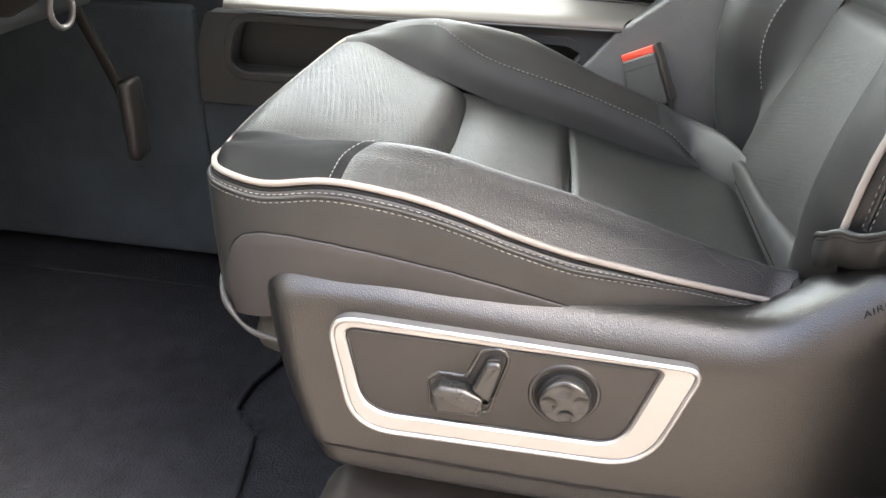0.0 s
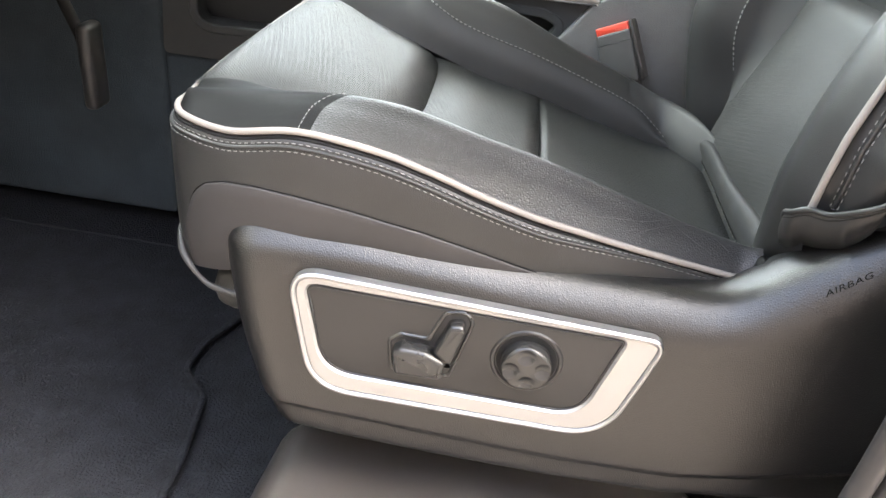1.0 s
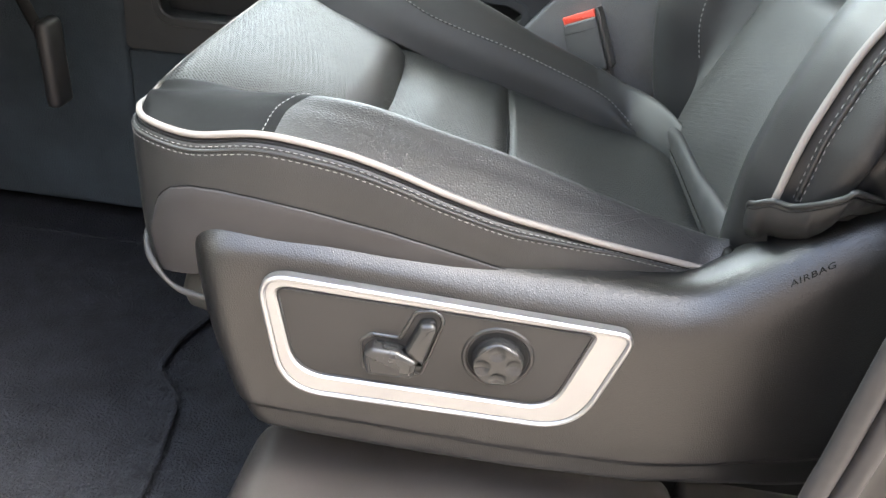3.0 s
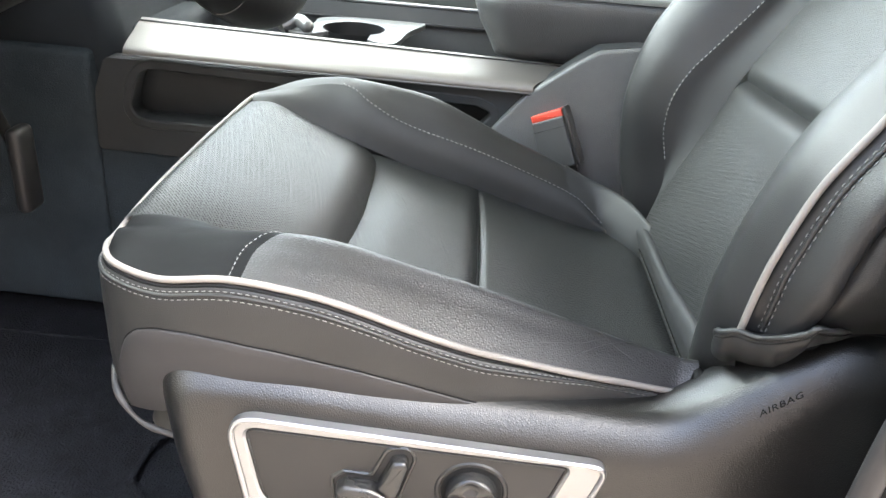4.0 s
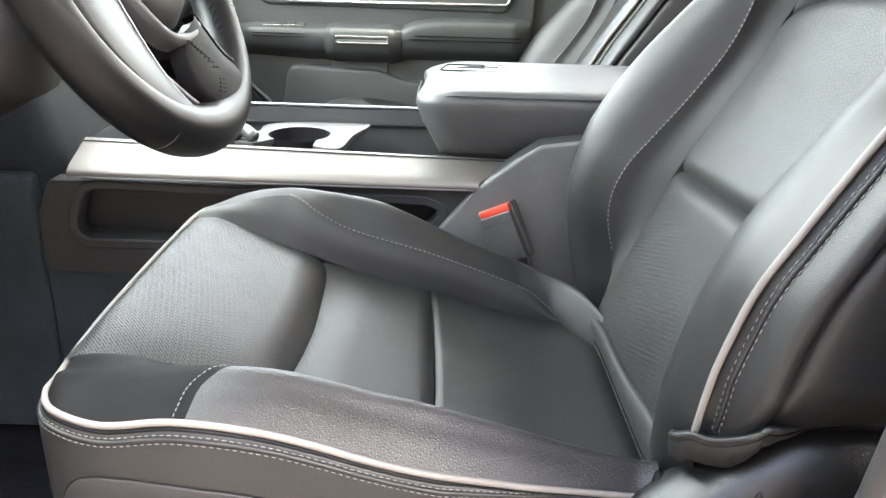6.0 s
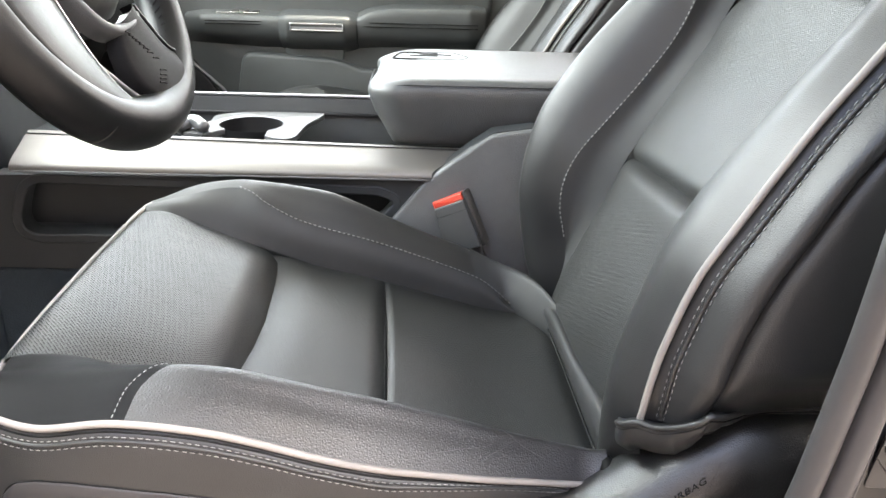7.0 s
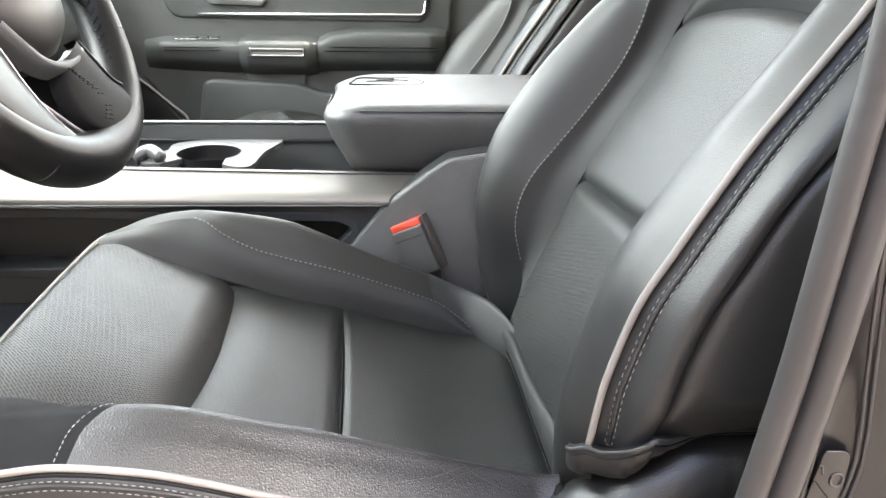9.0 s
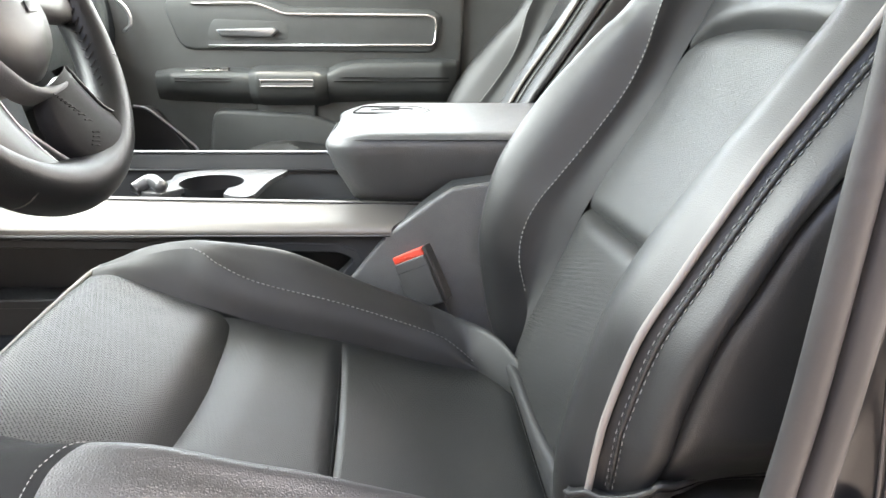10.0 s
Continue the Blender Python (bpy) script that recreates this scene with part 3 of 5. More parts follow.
    part("corner_stitching", stitch_data(q[1:24] + V3((-0.001, -0.001, 0.001)), 0.0030, 0.0018, 0.00036), THREAD, base, "white stitching", "stuff")
    # piping round the front and outer edge
    line = spline(FRONT + OUT, 260)
    part("piping", tube(line + V3((0, -0.001, 0.001)), 0.0025, 12), PIPING, base, "pale grey piping")
    # skirt below the piping
    t = np.gradient(line, axis=0)
    nrm = np.stack([t[:, 1], -t[:, 0], 0 * t[:, 0]], 1)
    nrm /= np.linalg.norm(nrm, axis=1, keepdims=True)
    nrm *= np.where((nrm @ V3((-0.5, -0.8, 0)))[:, None] < 0, -1, 1)
    def row(out, down):
        q = line + nrm * out
        q[:, 2] -= down
        return q
    k = np.clip((line[:, 0] + 0.2) / 0.44, 0, 1)
    drop = 0.135 - 0.10 * k ** 0.8
    rows = [row(-0.002, 0.001), row(0.0035, 0.005), row(0.0055, 0.010), row(0.0070, 0.020)]
    for f, o in ((0.35, 0.007), (0.7, 0.006), (1.0, 0.001)):
        q = line + nrm * o
        q[:, 2] -= 0.020 + (drop - 0.020) * f
        rows.append(q)
    gs = across(rows, 60)
    P("side_skirt", gs, LEATHER_SMOOTH, "black leather side skirt")
    out = -1 if np.cross(gs[31, 20] - gs[30, 20], gs[30, 21] - gs[30, 20]) @ nrm[30] < 0 else 1
    taper = np.clip((0.25 - line[:, 0]) / 0.16, 0.5, 1)
    for dist in (0.0088, 0.0146):
        part("skirt_stitching", stitch_data(column(gs, dist * taper, 0.0006 * out)[6:-4], 0.0032, 0.0020, 0.00038), THREAD, base, "white stitching", "stuff")
    part("skirt_seam_ridge", tube(column(gs, 0.0117 * taper, 0.0001 * out), 0.0017, 8), LEATHER_SMOOTH, base)
    part("skirt_groove", tube(column(gs, 0.0055 * taper, 0.0002 * out), 0.0008, 6), INK, base)
    # lower flap on the side, laid on the skirt below a curved seam
    seam_x = [-0.177, -0.175, -0.169, -0.158, -0.142, -0.118, -0.090, -0.059, -0.029, 0.002, 0.038, 0.061, 0.100]
    seam_z = [0.470, 0.482, 0.496, 0.508, 0.514, 0.516, 0.5145, 0.510, 0.504, 0.498, 0.488, 0.481, 0.468]
    sel = [i for i in range(len(line)) if line[i, 1] < 0.06 and -0.1805 < line[i, 0] < 0.10]
    rows, crest = [], []
    for i in sel:
        o = np.argsort(gs[i][:, 2])
        zz, q = gs[i][o, 2], gs[i][o]
        on = lambda z, lift: np.array([np.interp(z, zz, q[:, 0]), np.interp(z, zz, q[:, 1]), z]) + nrm[i] * lift
        top = np.interp(line[i, 0], seam_x, seam_z)
        low = zz[0] + 0.001
        top = max(top, low + 0.004)
        rows.append([on(top, -0.002), on(top, 0.0008), on(top - 0.0012, 0.0016)] + [on(top + (low - top) * f, 0.0016) for f in (0.15, 0.35, 0.6, 0.8, 1.0)])
        crest.append(on(top + 0.0006, 0.0004))
    P("lower_flap", np.array(rows), FLAP, "matt grey-black lower flap")
    part("flap_seam", tube(spline(crest[::3], 120), 0.0005, 6), INK, base)
    part("skirt_mark", tube([gs[sel[0] - 14, 34] + nrm[sel[0]] * 0.0004, gs[sel[0] - 6, 33] + nrm[sel[0]] * 0.0004], 0.0006, 6), HEM, base, "pale scuff mark")
    hem = spline([(-0.205, 0.20, 0.440), (-0.205, 0.10, 0.442), (-0.203, 0.062, 0.444), (-0.194, 0.040, 0.436), (-0.180, 0.029, 0.424), (-0.167, 0.026, 0.4145), (-0.150, 0.020, 0.4145), (-0.13, 0.014, 0.416)], 60)
    part("flap_edge", tube(hem, 0.0026 + 0.0008 * np.sin(np.arange(60) * 0.5) * np.sin(np.arange(60) * 0.17), 8), HEM, base, "pale worn flap edge")
    # roll between cushion and backrest
    left = spline([(0.246, 0.440, 0.428), (0.255, 0.412, 0.434), (0.261, 0.352, 0.434), (0.266, 0.256, 0.434), (0.270, 0.169, 0.436), (0.271, 0.118, 0.444), (0.268, 0.090, 0.456)], 60)
    right = spline([(0.262, 0.430, 0.440), (0.265, 0.410, 0.452), (0.2655, 0.367, 0.459), (0.271, 0.278, 0.460), (0.279, 0.198, 0.466), (0.286, 0.140, 0.468), (0.288, 0.095, 0.470)], 60)
    right = right + V3((-0.005, -0.002, 0.004))
    pucker = (0.0007 * np.sin(np.arange(60) * 0.9) * np.sin(np.arange(60) * 0.23))[:, None] * V3((-0.4, 0, 1))
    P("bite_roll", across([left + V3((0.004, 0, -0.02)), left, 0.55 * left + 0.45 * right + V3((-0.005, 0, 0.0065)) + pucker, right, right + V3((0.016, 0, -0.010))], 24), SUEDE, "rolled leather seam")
    part("bite_seam", tube(left + V3((-0.001, 0, 0.0006)), 0.0008, 6), INK, base)
    part("bite_stitching", stitch_data(left[6:] + V3((-0.0025, 0, 0.002)), 0.0018, 0.0075, 0.0004), THREAD, base, "white stitching", "stuff")
    part("seam_across", tube(spline([(0.067, 0.44, 0.4625), (0.076, 0.28, 0.4632), (0.083, 0.12, 0.458)], 30), 0.0006, 6), INK, base)
    part("corner_tab", tube(spline([(0.236, 0.07, 0.452), (0.252, 0.072, 0.458), (0.262, 0.082, 0.470), (0.262, 0.10, 0.474)], 20), [0.005 + 0.004 * math.sin(i / 19 * math.pi) for i in range(20)], 10), MATT, base)


cushion()

BPIPE = [(0.273, 0.061, 0.540), (0.276, 0.057, 0.575), (0.281, 0.055, 0.605), (0.296, 0.055, 0.654), (0.317, 0.055, 0.694), (0.334, 0.055, 0.725), (0.356, 0.055, 0.763), (0.378, 0.055, 0.796), (0.399, 0.055, 0.827), (0.414, 0.055, 0.850), (0.47, 0.06, 0.94)]
BRIDGE = [(0.262, 0.118, 0.47), (0.262, 0.122, 0.53), (0.270, 0.126, 0.570), (0.288, 0.13, 0.627), (0.312, 0.13, 0.684), (0.353, 0.13, 0.745), (0.386, 0.13, 0.791), (0.409, 0.13, 0.824), (0.49, 0.13, 0.94)]
BFAR = [(0.258, 0.425, 0.41), (0.270, 0.43, 0.475), (0.316, 0.43, 0.584), (0.336, 0.43, 0.632), (0.369, 0.432, 0.691), (0.406, 0.436, 0.751), (0.428, 0.44, 0.793), (0.50, 0.44, 0.94)]
BSTITCH = [(0.283, 0.45, 0.44), (0.280, 0.45, 0.50), (0.278, 0.45, 0.526), (0.270, 0.45, 0.563), (0.2725, 0.45, 0.597), (0.286, 0.45, 0.629), (0.309, 0.45, 0.660), (0.343, 0.45, 0.705), (0.375, 0.45, 0.754), (0.392, 0.45, 0.794), (0.399, 0.45, 0.822), (0.41, 0.45, 0.86), (0.45, 0.45, 0.94)]
BTOP = [(0.250, 0.49, 0.44), (0.236, 0.50, 0.488), (0.226, 0.50, 0.553), (0.227, 0.50, 0.595), (0.239, 0.50, 0.65), (0.257, 0.50, 0.689), (0.287, 0.50, 0.734), (0.317, 0.50, 0.771), (0.352, 0.50, 0.81), (0.386, 0.50, 0.843), (0.46, 0.50, 0.94)]
BNEAR = [(x + 0.018, 0.56 - y + 0.01, z) for x, y, z in BFAR]


def backrest():
    base = part("backrest", rbox((0.40, 0.10, 0.44), (0.46, 0.46, 0.60), 0.02), SUEDE, seat)
    P = lambda name, g, mat, label="": part(name, sheet_data(name, g), mat, base, label)
    n = 80
    zs = np.linspace(0.535, 0.93, n)
    za = np.linspace(0.462, 0.93, n + 14)
    op, ri, ne = along([(0.292, 0.090, 0.46), (0.280, 0.072, 0.50)] + BPIPE, 2, za), along(BRIDGE, 2, za), along(BNEAR, 2, za)
    ne[:, 1] += 0.022 * np.clip((0.56 - za) / 0.08, 0, 1)
    ri[:, 1] += 0.012 * np.clip((0.54 - za) / 0.06, 0, 1)
    half = 0.5 * (op + ri) + V3((-0.010, 0, 0.004))
    P("outer_bolster", across([op, half, ri, 0.5 * (ri + ne) + V3((0, 0.012, 0)), ne], 36), LEATHER_SMOOTH, "black leather bolster")
    op = along(BPIPE, 2, zs)
    def insert(z0, z1, bow0, bow1, k, swell):
        u = np.linspace(0, 1, k)
        m = 50
        g = np.zeros((k, m, 3))
        for j, w in enumerate(np.linspace(0, 1, m)):
            a, b = z0 + bow0 * (4 * w * (1 - w)) ** 0.5, z1 + bow1 * (4 * w * (1 - w)) ** 0.5
            a, b = a + 0.014 * (1 - w) * (z0 > 0.5), b + 0.014 * (1 - w) * (z1 < 0.9)
            v = a + (b - a) * u
            g[:, j] = along(BNEAR, 2, v) * (1 - w) + along(BFAR, 2, v) * w
            edge = np.clip(np.minimum(u * (b - a), (1 - u) * (b - a)) / 0.018, 0, 1)
            lift = swell * (1 - (1 - edge) ** 2) * (1 - abs(2 * w - 1) ** 4) - 0.006 * (1 - edge) ** 3
            g[:, j, 0] -= lift
            g[:, j, 2] += lift * 0.4
        return g
    P("lower_insert", insert(0.425, 0.632, 0, 0, 50, 0.006), PERF, "perforated black leather panel")
    P("upper_insert", insert(0.632, 0.795, 0, 0.028, 50, 0.006), PERF_BACK, "perforated black leather panel")
    P("shoulder_panel", insert(0.795, 0.93, 0.028, 0, 40, 0.007), LEATHER_SMOOTH, "smooth black leather shoulder panel")
    zs2 = np.linspace(0.44, 0.93, n)
    fa, st, tp = along(BFAR, 2, zs2), along(BSTITCH, 2, zs2), along(BTOP, 2, zs2)
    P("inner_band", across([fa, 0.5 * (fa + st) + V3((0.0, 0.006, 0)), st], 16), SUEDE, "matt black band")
    P("inner_bolster", across([st, 0.5 * (st + tp) + V3((-0.010, -0.004, 0.003)), tp, tp + V3((0.03, 0.022, 0)), tp + V3((0.13, 0.018, 0.0))], 36), LEATHER_SMOOTH, "black leather bolster")
    part("inner_stitching", stitch_data(spline(BSTITCH[2:-1], 300) + V3((-0.002, -0.003, 0.001)), 0.0036, 0.0022, 0.00066), THREAD, base, "white stitching", "stuff")
    part("piping", tube(spline(BPIPE, 160) + V3((-0.001, -0.002, 0)), 0.0027, 12), PIPING, base, "pale grey piping")
    # outer side: two panels behind the piping
    seam = along([(0.300, 0.028, 0.545), (0.308, 0.025, 0.571), (0.316, 0.025, 0.615), (0.331, 0.025, 0.661), (0.347, 0.025, 0.693), (0.368, 0.025, 0.735), (0.393, 0.025, 0.772), (0.44, 0.028, 0.84), (0.51, 0.03, 0.94)], 2, zs)
    d = V3((1, -0.55, -0.30))
    tuck = np.stack([0 * zs, 0.017 * np.clip((0.590 - zs) / 0.05, 0, 1), 0 * zs], 1)
    gp = across([op + V3((0.002, 0.001, 0)), op + V3((0.010, -0.010, -0.001)) + 0.5 * tuck, 0.45 * op + 0.55 * seam + V3((0.004, -0.014, 0)) + tuck, seam + V3((0.001, -0.003, 0)) + tuck, seam + V3((0.005, 0.006, 0)) + tuck], 40)
    P("side_panel", gp, LEATHER_SMOOTH, "black leather side panel")
    sink = tuck + np.stack([0 * zs, 0.026 * np.clip((0.605 - zs) / 0.06, 0, 1), 0 * zs], 1)
    P("rear_side_panel", across([seam + V3((0.004, 0.004, 0)) + tuck, seam + V3((0.014, -0.006, 0)) + 0.6 * sink, seam + V3((0.06, -0.008, 0)) + sink, seam + V3((0.13, 0.004, 0)) + sink, seam + V3((0.15, 0.03, 0)) + sink], 40), LEATHER_SMOOTH, "black leather rear side panel")
    sgn = 1 if np.cross(gp[1, 10] - gp[0, 10], gp[0, 11] - gp[0, 10])[1] < 0 else -1
    for a in (0.0092, 0.0158):
        part("side_stitching", stitch_data(column(gp, a, 0.0006 * sgn)[2:], 0.0036, 0.0030, 0.00045), THREAD, base, "white stitching", "stuff")
    puff = spline(column(gp, 0.0125, 0.0004 * sgn)[2:], 420)
    puff_s = np.concatenate([[0], np.cumsum(np.linalg.norm(np.diff(puff, axis=0), axis=1))])
    part("seam_ridge", tube(puff, 0.0019 + 0.00022 * np.cos(2 * math.pi * puff_s / 0.0066), 8), LEATHER_SMOOTH, base)
    # gathered cover at the foot of the backrest
    foot = spline([(0.280, 0.118, 0.486), (0.269, 0.096, 0.508), (0.2600, 0.074, 0.5270), (0.2615, 0.062, 0.5335), (0.269, 0.054, 0.5405), (0.280, 0.044, 0.5430), (0.292, 0.029, 0.5545), (0.303, 0.022, 0.5640), (0.306, 0.020, 0.5690), (0.318, 0.026, 0.5650), (0.335, 0.044, 0.556), (0.36, 0.060, 0.550), (0.45, 0.06, 0.553)], 110)
    k = np.clip((foot[:, 0] - 0.285) / 0.035, 0, 1)[:, None]
    r2 = foot + (1 - k) * V3((0.0, 0.000, -0.010)) + k * V3((0, 0.000, -0.006))
    r3 = foot + (1 - k) * V3((0.004, 0.005, -0.022)) + k * V3((0, 0.008, -0.014))
    r4 = foot + (1 - k) * V3((0.013, 0.018, -0.036)) + k * V3((0, 0.024, -0.026))
    wave = np.sin(np.arange(110) * 0.8) + 0.6 * np.sin(np.arange(110) * 1.37 + 0.5)
    ripple = 0.0006 * wave[:, None] * (1 - 0.6 * k) * V3((0.4, -1, 0.2))
    P("foot_cover", across([foot + V3((0.004, 0.012, -0.003)), foot, r2 + ripple, r3 + 1.6 * ripple, r4 + ripple], 30), LEATHER_SMOOTH, "gathered black leather cover")
    part("foot_cover_seam", tube(0.75 * foot + 0.25 * r2 + V3((0, -0.0012, -0.001)), 0.0006, 6), INK, base)
    part("foot_cover_hem", tube(foot + V3((0, -0.001, 0.001)), 0.0022, 8), LEATHER_SMOOTH, base)
    part("back_shell", rbox((0.47, 0.06, 0.50), (0.54, 0.50, 0.93), 0.03), PLASTIC_FINE, base)


backrest()

# ---- seat side shield with the switches ----
AX = radians(3.8)
def shield_place(u, v, d):
    """u along the shield, v up, d outwards from its face."""
    return (-0.08 + math.cos(AX) * u + math.sin(AX) * d, -0.004 + math.sin(AX) * u - math.cos(AX) * d, v)


def shield():
    base = thing("seat_side_shield", (0.05, 0.03, 0.32), "dark grey grained plastic seat side cover with switches", "seat trim")
    U0 = 0.090
    us = np.concatenate([np.linspace(0, 0.06, 14), np.linspace(0.07, 0.65, 93)])
    # edge where the upright face turns over, and the top of the ledge behind it
    edge = np.array([(-0.06, 0.470), (-0.02, 0.4735), (0.045, 0.471), (0.111, 0.463), (0.173, 0.453), (0.235, 0.446), (0.2806, 0.444), (0.3082, 0.4456), (0.3382, 0.454), (0.3561, 0.4655), (0.3733, 0.479), (0.39, 0.4925), (0.4066, 0.505), (0.4303, 0.518), (0.47, 0.526), (0.56, 0.530)])
    ledge = np.array([(-0.09, 0.482), (-0.06, 0.487), (-0.03, 0.490), (0.024, 0.489), (0.108, 0.482), (0.19, 0.474), (0.25, 0.4705), (0.29, 0.468), (0.312, 0.4685), (0.331, 0.477), (0.346, 0.488), (0.36, 0.499), (0.374, 0.511), (0.388, 0.5235), (0.40, 0.533), (0.414, 0.541), (0.437, 0.547), (0.47, 0.546), (0.56, 0.545)])
    fine_u = np.linspace(-0.09, 0.56, 312)
    soften = lambda c: np.convolve(np.pad(np.interp(fine_u, c[:, 0], c[:, 1]), 8, mode="edge"), np.hanning(19)[1:-1] / np.hanning(19).sum(), "valid")
    edge_z, ledge_z = soften(edge), soften(ledge)
    g = []
    for uu in us:
        ez, tz = np.interp(uu - U0, fine_u, edge_z), np.interp(uu - U0, fine_u, ledge_z)
        foot = np.interp(uu - U0, [-0.06, 0.0, 0.1, 0.2, 0.3, 0.42, 0.6], [0.312, 0.305, 0.297, 0.291, 0.289, 0.302, 0.34])
        rise = tz - ez
        # upright face up to the edge, then a rounded turn onto the ledge
        prof = [(foot, -0.04)] + [(foot + (ez - foot) * f, d) for f, d in ((0.0, -0.006), (0.03, -0.001), (0.16, 0.001), (0.18, 0.0045), (0.5, 0.004), (0.8, 0.002), (0.94, 0.0005), (1.0, -0.0015))]
        prof += [(ez + rise * f, d) for f, d in ((0.36, -0.0060), (0.70, -0.0130), (0.92, -0.0210), (1.0, -0.032))]
        prof += [(tz - 0.003, -0.052), (tz - 0.014, -0.075)]
        row = []
        for v, d in prof:
            slant = np.interp(v, [0.30, 0.325, 0.365, 0.40, 0.45, 0.478], [0.044, 0.034, 0.020, 0.013, 0.005, 0.003])
            w = max(0.0, 1 - uu / 0.052)
            u = uu - U0 + slant * max(0, 1 - uu / 0.3)
            row.append(shield_place(u + 0.006 * w * w, v, d - 0.07 * w ** 2.2 - 0.004 * w))
        g.append(row)
    fine = np.array([spline(r, 80) for r in g])
    part("cover", sheet_data("cover", fine), PLASTIC, base)
    outer = rounded([(-0.010, 0.4665, 0.022), (0.2725, 0.4440, 0.013), (0.241, 0.346, 0.048), (0.008, 0.358, 0.042)], 12)
    inner = rounded([(0.0045, 0.4545, 0.009), (0.2420, 0.4395, 0.005), (0.2185, 0.3655, 0.030), (0.0185, 0.3765, 0.032)], 12)
    bz = part("bezel", ring_plate(inset(outer, 0.0030), inner, 0.000, 0.0072, shield_place, 0.0018), SATIN, base, "satin silver bezel")
    part("bezel_lip", ring_plate(outer, inset(outer, 0.0042), 0.000, 0.0092, shield_place, 0.0014), SATIN, bz, "brighter raised outer lip")
    part("switch_panel", slab(inset(inner, -0.0015), 0.000, 0.0052, shield_place, 0.001), PLASTIC_FINE, base, "matt dark grey switch panel")
    part("panel_edge", tube([shield_place(u, v, 0.0056) for u, v in np.vstack([inset(inner, 0.0015), inset(inner, 0.0015)[:1]])], 0.0007, 6), PLASTIC_BLACK, base)
    # seat switch: a flat bar and a leaning bar, like a seat seen from the side
    part("switch_recess", ring_plate(rounded([(0.0675, 0.4145, 0.006), (0.077, 0.4215, 0.006), (0.097, 0.4200, 0.004), (0.108, 0.4455, 0.010), (0.1255, 0.4475, 0.010), (0.1315, 0.437, 0.009), (0.117, 0.385, 0.006), (0.0705, 0.3855, 0.006)], 6), rounded([(0.0705, 0.4125, 0.005), (0.078, 0.4180, 0.005), (0.100, 0.4165, 0.003), (0.1105, 0.4425, 0.008), (0.1245, 0.4440, 0.008), (0.1280, 0.436, 0.008), (0.1150, 0.388, 0.005), (0.0730, 0.3885, 0.005)], 6), 0.0040, 0.0066, shield_place, 0.001), PLASTIC_GLOSS, base, "glossy black switch recess")
    part("seat_switch", slab(rounded([(0.0725, 0.4095, 0.004), (0.079, 0.4150, 0.005), (0.0975, 0.4135, 0.004), (0.1130, 0.406, 0.004), (0.1110, 0.3895, 0.004), (0.0750, 0.3900, 0.004)], 5), 0.004, 0.0185, shield_place, 0.0045, 4), PLASTIC_GLOSS, base, "flat seat cushion switch")
    part("backrest_switch", slab(rounded([(0.1025, 0.4130, 0.004), (0.1130, 0.4385, 0.006), (0.1230, 0.4400, 0.006), (0.1255, 0.434, 0.005), (0.1160, 0.398, 0.004), (0.1125, 0.402, 0.004)], 5), 0.004, 0.0165, shield_place, 0.0045, 4), PLASTIC_GLOSS, base, "upright backrest switch")
    # round lumbar knob in a dished ring
    a = np.linspace(0, 2 * math.pi, 48, endpoint=False)
    kc = (0.1725, 0.4095)
    circ = lambda r: np.stack([kc[0] + r * np.cos(a), kc[1] + r * np.sin(a)], 1)
    part("knob_ring", ring_plate(circ(0.0285), circ(0.0222), 0.0035, 0.0064, shield_place, 0.0022), PLASTIC_FINE, base)
    part("knob_well", slab(circ(0.0228), 0.003, 0.0055, shield_place, 0.0005), INK, base)
    # knob with four dished pads
    rr = np.linspace(0, 1, 18)
    g = []
    for r in rr:
        ring = []
        for t in a:
            x, y = 0.0200 * r * math.cos(t), 0.0200 * r * math.sin(t)
            d = 0.0175 if r < 0.86 else 0.0175 - 0.010 * ((r - 0.86) / 0.14) ** 2
            for q in range(4):
                px, py = 0.0122 * math.cos(q * math.pi / 2 + 0.1), 0.0122 * math.sin(q * math.pi / 2 + 0.1)
                e2 = ((x - px) ** 2 + (y - py) ** 2) / 0.0070 ** 2
                d -= 0.0032 * max(0, 1 - e2)
            ring.append(shield_place(kc[0] + x, kc[1] + y, d))
        g.append(ring)
    g.append([shield_place(kc[0] + 0.0200 * math.cos(t), kc[1] + 0.0200 * math.sin(t), 0.004) for t in a])
    part("lumbar_knob", sheet_data("lumbar_knob", np.array(g), wrap=True), PLASTIC_GLOSS, base, "round four-way lumbar knob")
    # raised lettering on the rear shoulder; dull black stands in for its shadows
    txt = bpy.data.curves.new("lettering", "FONT")
    txt.body = "AIRBAG"
    txt.size, txt.extrude, txt.space_character = 0.0105, 0.0006, 1.1
    tmp = new("lettering_tmp", txt)
    bpy.context.view_layer.update()
    me = bpy.data.meshes.new_from_object(tmp.evaluated_get(bpy.context.evaluated_depsgraph_get()))
    bpy.data.objects.remove(tmp)
    wd = max(v.co.x for v in me.vertices)
    # laid along the turned-over edge
    ends = (0.3715, 0.4890), (0.3970, 0.5092)
    at = lambda u, v: np.array([np.interp(u, us - U0, [np.interp(v, r[15:, 2], r[15:, c]) for r in crop]) for c in range(3)])
    crop = []
    for r in fine:
        top = int(np.argmax(r[:, 2]))
        crop.append(np.vstack([r[15:16]] * 15 + [r[15:top + 1]]))
    for v in me.vertices:
        f = v.co.x / wd
        v.co.y *= 0.62
        u = ends[0][0] + (ends[1][0] - ends[0][0]) * f - 0.18 * v.co.y
        h = ends[0][1] + (ends[1][1] - ends[0][1]) * f + 0.78 * v.co.y
        q = at(u, h)
